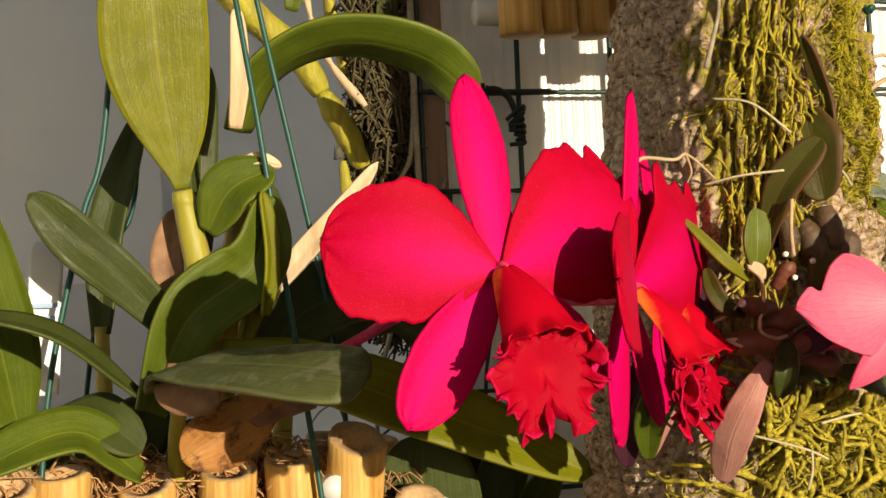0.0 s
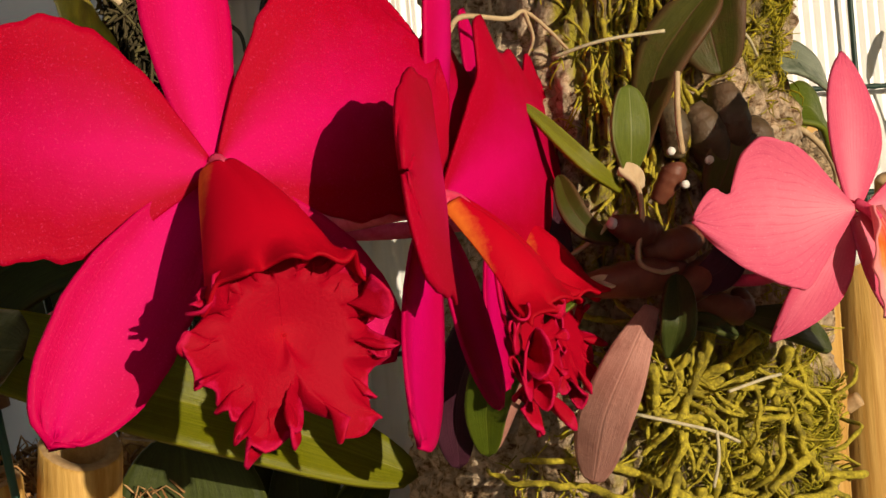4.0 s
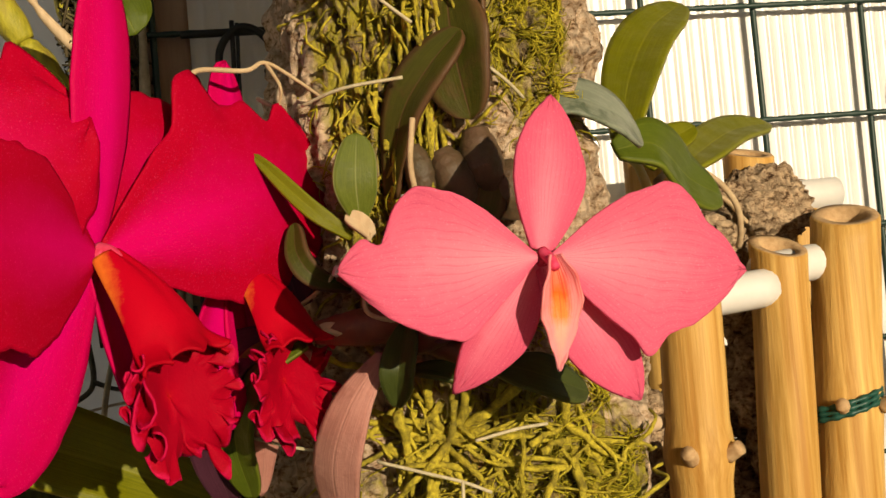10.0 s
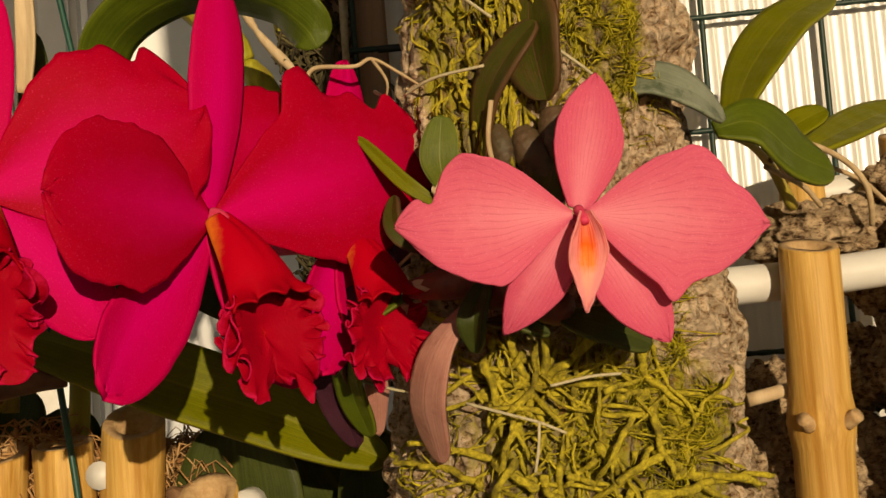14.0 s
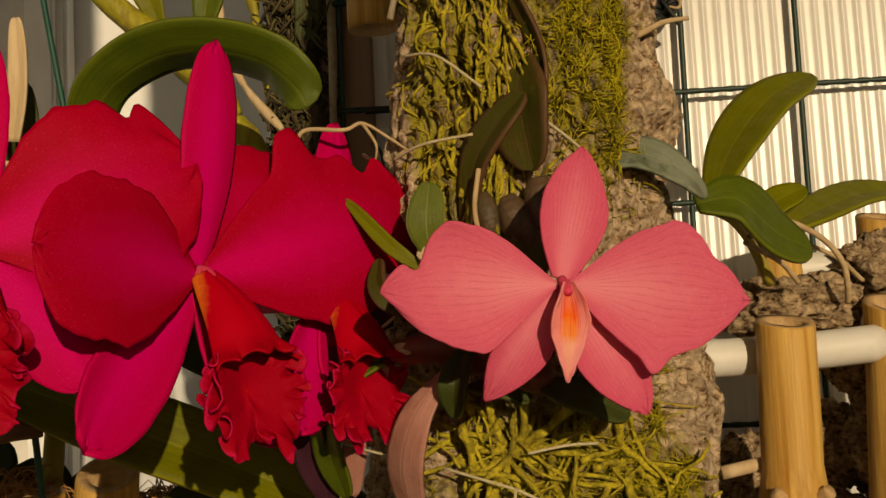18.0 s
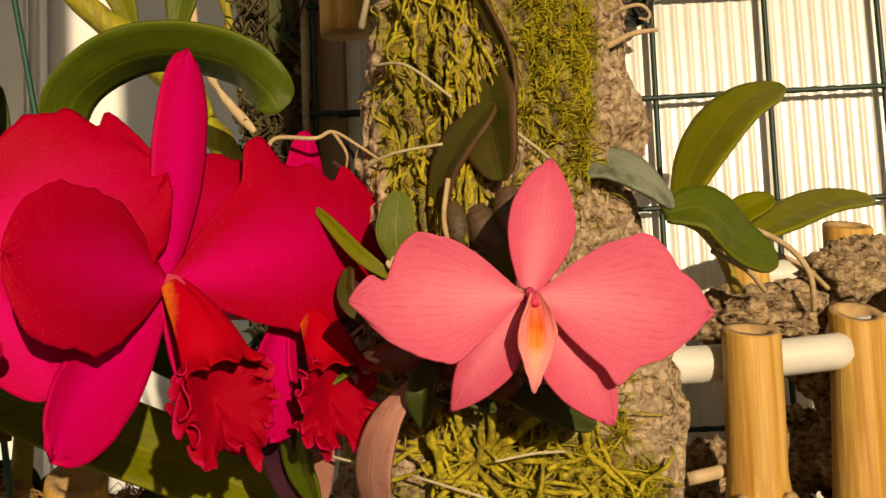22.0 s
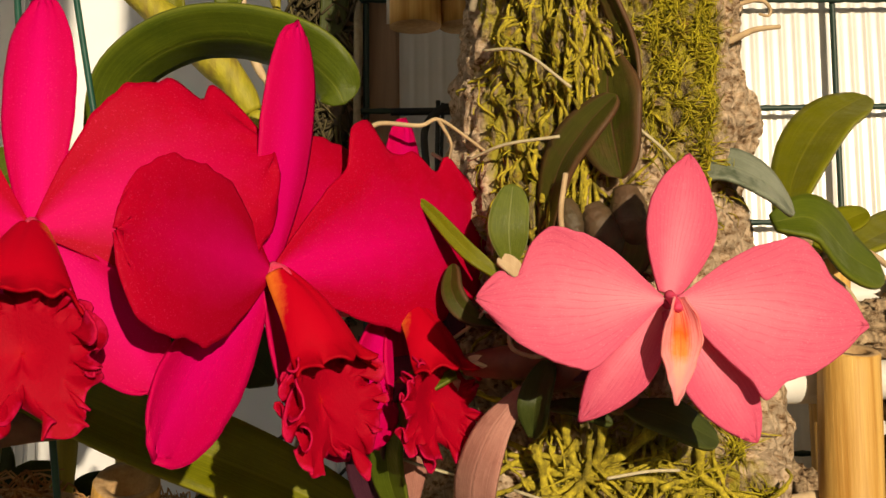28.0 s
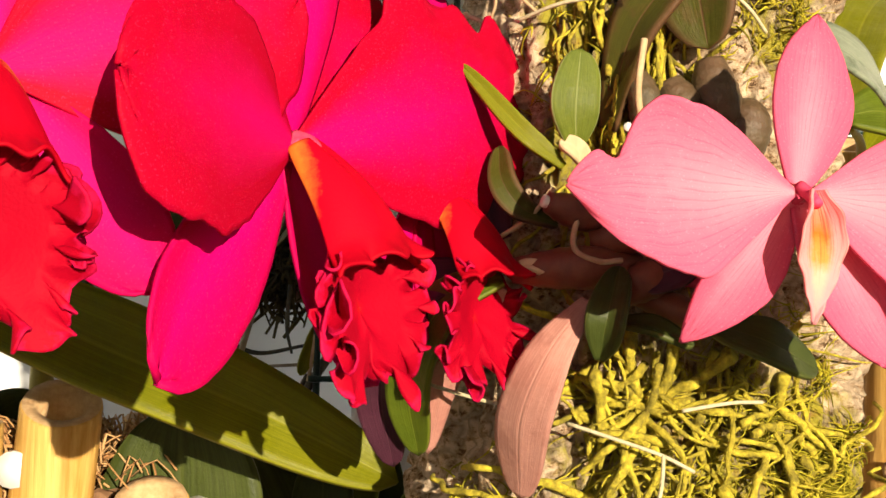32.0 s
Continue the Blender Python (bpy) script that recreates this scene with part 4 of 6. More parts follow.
leaf("leaf", [(0.2135, 0.3690, 1.4080), (0.2165, 0.3635, 1.4250), (0.2228, 0.3600, 1.4352), (0.2306, 0.3583, 1.4434)], 0.0128, LEAF_OLIVE, O, (-0.75, -0.65, 0.2), "olive leaf tinged purple", peak=0.55, base=0.3, fold=0.22, nu=34)
leaf("leaf", [(0.2302, 0.3668, 1.4545), (0.2294, 0.3632, 1.4450), (0.2300, 0.3618, 1.4360), (0.2319, 0.3612, 1.4235)], 0.0190, LEAF_OLIVE, O, (-0.6, -0.78, 0.1), "broad olive leaf tinged purple", peak=0.45, base=0.45, fold=0.26, seed=1, nu=34)
leaf("leaf", [(0.2350, 0.3615, 1.4400), (0.2358, 0.3618, 1.4497), (0.2341, 0.3618, 1.4593), (0.2292, 0.3600, 1.4703), (0.2255, 0.3585, 1.4770)], 0.0064, LEAF_OLIVE, O, (-0.88, -0.48, 0.0), "narrow upright purple-brown leaf", peak=0.5, base=0.45, fold=0.3, nu=34)
leaf("leaf", [(0.2270, 0.3620, 1.3950), (0.2310, 0.3600, 1.4050), (0.2345, 0.3630, 1.4175)], 0.0125, LEAF_OLIVE, O, (0.1, -1, 0.1), "brownish olive leaf with a pale scar", peak=0.5, base=0.45, fold=0.1, seed=3)
leaf("leaf", [(0.2070, 0.3590, 1.3730), (0.1985, 0.3565, 1.3625), (0.1945, 0.3620, 1.3500), (0.1965, 0.3740, 1.3340)], 0.0118, LEAF_PINK, O, (-0.55, -0.85, 0.1), "drooping pinkish leaf with a cracked tip", peak=0.66, base=0.28, fold=-0.15, nu=40, nv=13)
leaf("leaf", [(0.1900, 0.3665, 1.3785), (0.1761, 0.369, 1.3758), (0.1702, 0.375, 1.3666), (0.1692, 0.385, 1.3538), (0.1727, 0.395, 1.3383)], 0.0125, LEAF_PURPLE, O, (-0.25, -0.9, 0.35), "arched dark purple leaf", peak=0.5, base=0.35, fold=0.22, nu=40, nv=13)
leaf("leaf", [(0.1907, 0.363, 1.3775), (0.1813, 0.365, 1.3733), (0.1755, 0.371, 1.3644), (0.1745, 0.379, 1.3541), (0.1775, 0.388, 1.3413)], 0.0112, LEAF, O, (-0.35, -0.85, 0.4), "arched green leaf with a pink underside", peak=0.5, base=0.35, fold=0.2, nu=40, nv=13)
leaf("leaf", [(0.1912, 0.3655, 1.3758), (0.1868, 0.3690, 1.3690), (0.1815, 0.378, 1.3580), (0.1792, 0.3895, 1.3415)], 0.0075, LEAF_PINK, O, (0.3, -0.95, 0.1), peak=0.5, base=0.3, fold=0.1, nu=34)
leaf("leaf", [(0.2085, 0.3560, 1.3620), (0.2090, 0.3520, 1.3700), (0.2125, 0.3570, 1.3795)], 0.0075, LEAF_DARK_SHADED, O, (-0.4, -1, 0.0), "short pointed dark green leaf", peak=0.45, base=0.3, fold=0.5)
leaf("leaf", [(0.2120, 0.3600, 1.3690), (0.2190, 0.3570, 1.3680), (0.2270, 0.3570, 1.3645)], 0.0052, LEAF_DARK_SHADED, O, (0, -0.7, 0.7), peak=0.5, base=0.35, fold=0.3)
leaf("leaf", [(0.2300, 0.3600, 1.3690), (0.2400, 0.3540, 1.3655), (0.2515, 0.3570, 1.3600)], 0.0105, LEAF_DARK_SHADED, O, (0, -0.8, 0.6), "broad dark green leaf below the flower", peak=0.55, base=0.3, fold=0.15)
leaf("leaf", [(0.2013, 0.362, 1.3880), (0.1942, 0.360, 1.3907), (0.1905, 0.361, 1.3962), (0.1907, 0.366, 1.4034)], 0.0056, LEAF_OLIVE, O, (-0.5, -0.8, 0.3), "curled olive leaf with a reddish back", peak=0.6, base=0.35, fold=0.3, nu=34)
leaf("leaf", [(0.2150, 0.3600, 1.3760), (0.2235, 0.3550, 1.3800), (0.2300, 0.3590, 1.3890)], 0.0085, LEAF_PURPLE, O, (0, -1, 0.4), peak=0.5, base=0.35, fold=0.2)


def bulb(p, r, mat, label=""):
    vs, fs = tube_data(p, lambda u: r * (0.45 + 0.75 * math.sin(math.pi * (0.12 + 0.78 * u))) * (1 + 0.03 * math.sin(40 * u)), 22, 12)
    return link_mesh("pseudobulb", vs, fs, mat, O, label)


bulb([(0.2115, 0.3620, 1.3895), (0.2050, 0.3590, 1.3900), (0.1985, 0.3575, 1.3918)], 0.0029, BULB, "reddish swollen stem")
tube("bulb_scar", [(0.1990, 0.3576, 1.3916), (0.1976, 0.3573, 1.3921)], 0.00125, WHITE_TIP, O, "white cut end", n=4, sides=10)
bulb([(0.2180, 0.3630, 1.3800), (0.2060, 0.3600, 1.3795), (0.1930, 0.3640, 1.3790)], 0.0036, BULB)
bulb([(0.2270, 0.3630, 1.3820), (0.2190, 0.3590, 1.3775), (0.2120, 0.3610, 1.3740)], 0.0034, BULB)
bulb([(0.2240, 0.3640, 1.3880), (0.2150, 0.3600, 1.3860), (0.2080, 0.3620, 1.3850)], 0.0032, BULB)
bulb([(0.2300, 0.3640, 1.4020), (0.2270, 0.3620, 1.4100), (0.2240, 0.3630, 1.4170)], 0.0040, BULB_OLIVE, "wrinkled olive swollen stem")
bulb([(0.2350, 0.3650, 1.4060), (0.2335, 0.3620, 1.4130), (0.2325, 0.3630, 1.4215)], 0.0042, BULB_OLIVE)
bulb([(0.2200, 0.3650, 1.4060), (0.2195, 0.3630, 1.4120), (0.2180, 0.3640, 1.4185)], 0.0030, BULB_OLIVE)
bulb([(0.2395, 0.3650, 1.4010), (0.2400, 0.3630, 1.4080), (0.2410, 0.3650, 1.4130)], 0.0042, BULB_OLIVE)
bulb([(0.2130, 0.3630, 1.3960), (0.2160, 0.3600, 1.4020), (0.2165, 0.3600, 1.4040)], 0.0024, BULB)
bulb([(0.2120, 0.3640, 1.3780), (0.2290, 0.3600, 1.3700), (0.2320, 0.3620, 1.3740)], 0.0028, BULB)
for p in [(0.2170, 0.3575, 1.3990), (0.2235, 0.3570, 1.4040), (0.2145, 0.3580, 1.4065)]:
    tube("bulb_scar", [p, (p[0] - 0.0003, p[1] - 0.0012, p[2] + 0.0002)], 0.0009, WHITE_TIP, O, "white cut end", n=4, sides=10)
leaf("sheath", [(0.2065, 0.3590, 1.3990), (0.2040, 0.3570, 1.4020), (0.2010, 0.3580, 1.4035)], 0.0042, SHEATH, O, (0, -1, 0.3), "papery dry sheath", peak=0.5, base=0.5, fold=0.4)
leaf("sheath", [(0.1925, 0.3635, 1.3790), (0.1960, 0.3600, 1.3795), (0.2010, 0.3600, 1.3780)], 0.0028, SHEATH, O, (0, -1, 0.5), "papery dry sheath", peak=0.5, base=0.6, fold=0.5)
for p, r in [
    ([(0.2060, 0.3590, 1.4020), (0.2052, 0.3565, 1.3930), (0.2035, 0.3570, 1.3835), (0.2080, 0.3560, 1.3805), (0.2130, 0.3570, 1.3808)], 0.0006),
    ([(0.2175, 0.3570, 1.4240), (0.2160, 0.3560, 1.4140), (0.2170, 0.3570, 1.4060)], 0.0007),
    ([(0.1920, 0.3700, 1.3790), (0.1880, 0.3680, 1.3830), (0.1955, 0.3610, 1.3890), (0.2000, 0.3580, 1.3945)], 0.0005),
    ([(0.2210, 0.3580, 1.3790), (0.2260, 0.3570, 1.3830), (0.2310, 0.3580, 1.3830)], 0.0006),
]:
    tube("root", p, r, ROOT_TAN, O, n=24, sides=6)


# ---- the red orchid in its hanging bamboo basket ----
red = thing("red_orchid", (0.040, 0.470, 1.335), "red-flowered orchid with three open blooms and long leathery leaves", "orchid")


def red_lip(fr, k, angle, parent, seed, fore=0.020, wide=1.0):
    """The lip: a broad hood that opens over a ruffled front lobe, notched below."""
    c, rt, up, out = fr
    a = radians(angle)
    d = math.cos(a) * rt + math.sin(a) * up
    s = -math.sin(a) * rt + math.cos(a) * up
    root = c + out * 0.0030 * k
    axis = unit(d * 0.0265 + out * fore)
    face = unit(np.cross(axis, s))
    face = face if np.dot(face, out) > 0 else -face
    reach = 0.0285 * k

    def hood(u, v):
        w = k * wide * (0.0034 + 0.0088 * u ** 0.9)
        phi = 1.75 - 0.55 * u
        e = max(0.0, (u - 0.80) / 0.20) ** 1.5
        wig = math.sin(8 * v + seed + 2 * math.sin(2 * v)) + 0.6 * math.sin(17 * v + 2 * seed)
        rise = 0.0028 * k * math.sin(math.pi * u * 0.9) + 0.0016 * k * e * (1.1 + 0.8 * wig)
        p = root + axis * reach * (u + 0.035 * e * math.sin(13 * v + seed))
        crease = 0.0006 * k * math.exp(-(v / 0.12) ** 2) * (1 - u)
        return p + s * w * math.sin(v * phi) * (1 + 0.10 * e) / math.sin(min(phi, 1.571)) + face * (w * (math.cos(v * phi) - 0.45) * 0.85 + rise - crease)

    sheet("lip", hood, 40, 61, 0.0006, RED_LIP, parent, "smooth red lip with a yellow throat edge")
    mid = root + axis * reach * 0.98 + d * 0.0045 * k - face * 0.0022 * k
    down = unit(d * 0.95 + out * 0.10)
    front = unit(np.cross(down, s))
    front = front if np.dot(front, out) > 0 else -front
    rnd = random.Random(int(seed * 100))
    bumps = [(rnd.uniform(-2.7, 2.7), rnd.uniform(0.16, 0.34), rnd.uniform(-1, 1)) for _ in range(16)]

    def skirt(u, v):
        t = v * math.pi
        x = abs(t)
        big = 0.0150 + 0.0042 * math.exp(-((x - 0.52) / 0.28) ** 2) + 0.0010 * math.exp(-((x - 1.45) / 0.4) ** 2) - 0.0050 * math.exp(-(x / 0.20) ** 2) - 0.0022 * max(0.0, x - 1.9)
        uneven = sum(h * math.exp(-((t - m) / w) ** 2) for m, w, h in bumps)
        rho = k * wide * u * big * (1 + 0.055 * uneven * u * u)
        e = max(0.0, (u - 0.62) / 0.38) ** 1.1
        th = 10.0 * t + 1.5 * math.sin(2.3 * t + seed) + 2.0 * u + seed
        th2 = 21.0 * t + 1.9 * math.sin(4.1 * t + 2 * seed) - 3.0 * u
        amp = 0.0031 * k * e * (0.75 + 0.35 * math.sin(3.3 * t + 2 * seed))
        fold = amp * math.sin(th) + 0.55 * amp * math.sin(th2) + 0.0013 * k * u * u * math.cos(2 * t + seed)
        tang = 0.95 * amp * math.sin(2 * th + 0.6) + 0.75 * amp * math.cos(th2)
        rho += 0.7 * amp * math.cos(2 * th2 + th) * 0.5 + 0.35 * amp * math.sin(th2 + 1)
        dish = 0.0022 * k * math.exp(-(u / 0.45) ** 2) * -1.0 + 0.0016 * k * u * u - 0.0040 * k * max(0.0, u - 0.35) * max(0.0, math.cos(t)) ** 2
        return mid + down * (rho * math.cos(t) - tang * math.sin(t)) + s * (rho * math.sin(t) + tang * math.cos(t)) + front * (dish + fold)

    return sheet("lip_skirt", skirt, 40, 330, 0.00045, RED_SKIRT, parent, "deep red ruffled lip edge")


def red_flower(centre, az, pitch, roll, k, stalk, angles, fold=(0, 0), seed=0.0, lengths=(1, 1, 1, 1, 1), fore=0.02, widths=(1, 1), dorsal=3, lip=1.0, ear=0.0):
    fr = flower_frame(centre, az, pitch, roll)
    c, rt, up, out = fr
    stem = tube("flower", [c + out * 0.0015 * k - up * 0.001 * k, c - out * 0.002, c - out * 0.010] + stalk, lambda u: 0.0022 * k * (1 - 0.25 * u), COLUMN, red, "large crimson and magenta bloom", n=40, sides=12)
    d, ll, lr, pl, pr, lp = angles
    kd, kl, kr, kpl, kpr = lengths
    segment("dorsal_sepal", fr, d, 0.0465 * k * kd, 0.0148 * k, RED_SEPAL, stem, "", peak=0.55, base=0.35, back=dorsal, bend=5, cup=-0.15, layer=-0.0016, seed=seed, irr=0.02)
    segment("lateral_sepal", fr, ll, 0.0450 * k * kl, 0.0190 * k, RED_SEPAL, stem, "", peak=0.58, base=0.28, back=1, bend=-4, cup=0.12, layer=-0.0018, seed=seed + 1, irr=0.02, skew=-0.10)
    segment("lateral_sepal", fr, lr, 0.0450 * k * kr, 0.0180 * k, RED_SEPAL, stem, "", peak=0.55, base=0.25, back=1, bend=-4, cup=0.12, layer=-0.0018, seed=seed + 2, irr=0.02, skew=0.10)
    segment("petal", fr, pl, 0.0445 * k * kpl, 0.0375 * k * widths[0], RED_PETAL, stem, "", peak=0.56, base=0.10, back=fold[0], bend=8, cup=-0.06, ruffle=0.035, freq=5, seed=seed + 0.7, nu=50, nv=37, power=1.0, tip=0.0, irr=0.045, corner=0.10)
    segment("petal", fr, pr, 0.0445 * k * kpr, 0.0375 * k * widths[1], RED_PETAL, stem, "", peak=0.56, base=0.10, back=fold[1], bend=9, cup=-0.06, ruffle=0.040, freq=6, seed=seed + 2.9, nu=50, nv=37, power=1.0, tip=0.0, notch=0.8, irr=0.045, corner=0.13, ear=ear)
    red_lip(fr, k * lip, lp, stem, seed + 1.3, fore)
    vs, fs = tube_data([c + out * 0.0002 + up * 0.0012, c + out * 0.0032 * k - up * 0.0002 * k, c + out * 0.0052 * k - up * 0.0030 * k], lambda u: 0.0014 * k * (1 - 0.15 * u), 12, 12)
    link_mesh("column", vs, fs, COLUMN, stem, "small pink column")


SPIKE = [(0.112, 0.410, 1.398), (0.095, 0.445, 1.385), (0.075, 0.470, 1.372)]
red_flower((0.1047, 0.3135, 1.4048), 6, 3, 0, 1.02, [V(0.1075, 0.3600, 1.3990)] + SPIKE, (92, 233, 309, 167, 23, 275), (6, 6), 0.0, (1.12, 1.02, 0.88, 1.0, 1.14), 0.0205, (1.0, 1.16), 5, 0.93)
red_flower((0.1503, 0.3355, 1.3980), 52, 3, 0, 1.10, [V(0.1395, 0.3700, 1.3970)] + SPIKE, (85, 229, 298, 177, 16, 276), (-19.5, -16), 1.9, (1.10, 1.02, 0.90, 1.00, 1.42), 0.013, (0.90, 1.04), -12, 0.84, 0.36)
red_flower((0.1770, 0.3690, 1.3955), 50, 2, 0, 1.02, [V(0.1575, 0.3950, 1.3950)] + SPIKE, (76, 250, 285, 142, 30, 268), (-4, 6), 3.3, (1.02, 0.80, 0.72, 1.02, 0.75), 0.014, (1.0, 0.8), 0, 0.84)

R = red
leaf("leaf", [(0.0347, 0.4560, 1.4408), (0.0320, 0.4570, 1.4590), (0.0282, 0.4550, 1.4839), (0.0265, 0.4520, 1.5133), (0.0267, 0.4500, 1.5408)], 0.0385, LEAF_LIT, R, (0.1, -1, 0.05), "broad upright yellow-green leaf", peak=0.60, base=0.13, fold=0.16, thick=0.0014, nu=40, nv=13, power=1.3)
leaf("leaf", [(0.0645, 0.525, 1.4698), (0.0743, 0.515, 1.4907), (0.0948, 0.508, 1.5024), (0.1164, 0.503, 1.5036), (0.1382, 0.5, 1.4972), (0.1509, 0.498, 1.4864), (0.156, 0.498, 1.4772)], 0.0285, LEAF, R, (-0.35, 0.45, 0.80), "long green leaf arching over behind the blooms", peak=0.42, base=0.55, fold=0.22, thick=0.0015, nu=50)
leaf("leaf", [(0.0350, 0.452, 1.3850), (0.0130, 0.446, 1.4090), (-0.0030, 0.442, 1.4240), (-0.0165, 0.440, 1.4390)], 0.0170, LEAF_DARK_SHADED, R, (-0.5, -0.75, 0.6), "dark green leathery leaf", peak=0.55, base=0.5, fold=0.3, thick=0.0016, nu=32)
leaf("leaf", [(0.0215, 0.4300, 1.3723), (0.0282, 0.4050, 1.3805), (0.0401, 0.3850, 1.3809), (0.0541, 0.3650, 1.3803), (0.0676, 0.3500, 1.3788), (0.0754, 0.3450, 1.3779)], 0.0285, LEAF_DUSTY, R, (0.12, -0.70, 0.70), "broad dusty grey-green leaf", peak=0.66, base=0.28, fold=0.10, curl=-0.15, thick=0.0018, nu=44, nv=15, power=0.9)
leaf("leaf", [(0.0238, 0.4200, 1.3773), (0.0300, 0.4100, 1.3730), (0.0397, 0.4000, 1.3729)], 0.0170, BROWN, R, (0.2, -0.9, -0.2), "rusty folded underside of the dusty leaf", peak=0.5, base=0.5, fold=0.2, nu=20)
leaf("leaf", [(0.0200, 0.445, 1.3640), (0.0330, 0.440, 1.3940), (0.0560, 0.440, 1.4120), (0.0625, 0.440, 1.4370)], 0.0240, LEAF, R, (0.3, -0.9, 0.3), "folded green leaf with a yellow edge", peak=0.45, base=0.45, fold=0.45, thick=0.0014, nu=34)
leaf("leaf", [(0.0590, 0.436, 1.3950), (0.0620, 0.434, 1.4150), (0.0600, 0.436, 1.4380)], 0.0075, LEAF_LIT, R, (0.6, -0.8, 0), peak=0.5, base=0.5, fold=0.4)
leaf("leaf", [(-0.0230, 0.450, 1.3600), (-0.0300, 0.440, 1.4000), (-0.0440, 0.430, 1.4500)], 0.0290, LEAF, R, (0.5, -0.8, 0.2), "green leaf with a glossy face", peak=0.5, base=0.4, fold=0.2, thick=0.0015)
leaf("leaf", [(0.0150, 0.425, 1.3720), (-0.0080, 0.415, 1.3920), (-0.0330, 0.410, 1.4000)], 0.0105, LEAF_DARK_SHADED, R, (-0.3, -0.5, 0.8), peak=0.5, base=0.5, fold=0.2)
leaf("leaf", [(0.0160, 0.440, 1.3430), (-0.0050, 0.430, 1.3600), (-0.0380, 0.415, 1.3500)], 0.0190, LEAF, R, (0, -0.75, 0.65), "short bent green leaf", peak=0.5, base=0.35, fold=0.3)
leaf("leaf", [(0.0060, 0.500, 1.3900), (0.0100, 0.505, 1.4300), (0.0250, 0.510, 1.4780)], 0.0150, LEAF_DARK_SHADED, R, (-0.4, -0.9, 0.1), peak=0.5, base=0.5, fold=0.4)
leaf("leaf", [(0.0450, 0.500, 1.4200), (0.0460, 0.505, 1.4550), (0.0490, 0.500, 1.4950)], 0.0130, LEAF_DARK_SHADED, R, (0.4, -0.9, 0.1), peak=0.5, base=0.5, fold=0.4)
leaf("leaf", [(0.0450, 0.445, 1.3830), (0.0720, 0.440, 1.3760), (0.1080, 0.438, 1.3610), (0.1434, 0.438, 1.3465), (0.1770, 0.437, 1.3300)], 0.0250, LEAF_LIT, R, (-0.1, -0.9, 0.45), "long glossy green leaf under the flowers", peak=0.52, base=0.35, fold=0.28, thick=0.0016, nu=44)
# behind the blooms the leaves carry their shade as a dark colour
leaf("leaf", [(0.0560, 0.470, 1.3720), (0.0800, 0.470, 1.3950), (0.1080, 0.470, 1.4000), (0.1350, 0.470, 1.3780)], 0.0330, LEAF_DARK_SHADED, R, (0, -0.75, 0.6), "leaf behind the blooms, its shade put into the dark colour", peak=0.5, base=0.4, fold=0.2, thick=0.0015)
leaf("leaf", [(0.0660, 0.470, 1.4010), (0.0680, 0.480, 1.4250), (0.0640, 0.490, 1.4520)], 0.0160, LEAF_DARK_SHADED, R, (0.3, -0.9, 0.1), peak=0.5, base=0.4, fold=0.3)
tube("stem", [(0.0440, 0.4600, 1.3549), (0.0432, 0.4600, 1.3832), (0.0406, 0.4580, 1.4075), (0.0370, 0.4570, 1.4277), (0.0347, 0.4560, 1.4402)], lambda u: 0.0036 + 0.0014 * math.sin(math.pi * u) + 0.0006 * math.exp(-((u - 0.93) / 0.03) ** 2), STEM, R, "ribbed yellow-green swollen stem", n=40, sides=14)
tube("stem", [(0.0474, 0.4640, 1.3543), (0.0495, 0.4640, 1.3949), (0.0533, 0.4640, 1.4214), (0.0574, 0.4640, 1.4358)], lambda u: 0.0028 + 0.0018 * math.sin(math.pi * u), STEM, R, n=30, sides=12)
leaf("leaf", [(0.0528, 0.4460, 1.3870), (0.0591, 0.4460, 1.4064), (0.0635, 0.4460, 1.4242), (0.0648, 0.4460, 1.4371)], 0.0105, LEAF_LIT, R, (0.4, -0.9, 0.1), "folded yellow-green young leaf", peak=0.6, base=0.5, fold=0.7, thick=0.0016, nu=30)
tube("stem", [(0.0300, 0.466, 1.3250), (0.0290, 0.455, 1.3500), (0.0300, 0.435, 1.3700)], lambda u: 0.0034 - 0.0008 * u, STEM, R, n=20, sides=12)
tube("stem", [(0.0660, 0.470, 1.3300), (0.0690, 0.470, 1.3550), (0.0700, 0.470, 1.3760)], lambda u: 0.0040 - 0.0008 * u, STEM, R, n=20, sides=12)
tube("stem", [(-0.0160, 0.480, 1.3250), (-0.0200, 0.470, 1.3450), (-0.0230, 0.452, 1.3640)], lambda u: 0.0030 - 0.0008 * u, STEM, R, n=20, sides=12)
tube("stem", [(0.0050, 0.500, 1.3280), (0.0060, 0.500, 1.3600), (0.0060, 0.500, 1.3930)], lambda u: 0.0036 - 0.0008 * u, STEM, R, n=20, sides=12)
tube("stem", [(0.0660, 0.560, 1.320), (0.0680, 0.565, 1.400), (0.0715, 0.575, 1.462)], lambda u: 0.0042 - 0.0012 * u, STEM, R, n=20, sides=12)
leaf("sheath", [(0.0560, 0.470, 1.4640), (0.0585, 0.469, 1.4850), (0.0580, 0.468, 1.5080)], 0.0070, SHEATH, R, (0, -1, 0.1), "dry tan flower sheath", peak=0.5, base=0.7, fold=0.4, tip=0.4)
leaf("sheath", [(0.0640, 0.468, 1.4010), (0.0790, 0.466, 1.4170), (0.0925, 0.464, 1.4310), (0.1080, 0.463, 1.4500)], 0.0085, SHEATH, R, (-0.2, -1, 0.1), "pale dry split sheath", peak=0.35, base=0.6, fold=0.35)
leaf("sheath", [(0.0520, 0.452, 1.4430), (0.0600, 0.448, 1.4490), (0.0690, 0.446, 1.4470)], 0.0060, SHEATH, R, (0, -0.8, 0.6), "curled dry sheath tip", peak=0.4, base=0.5, fold=0.6)
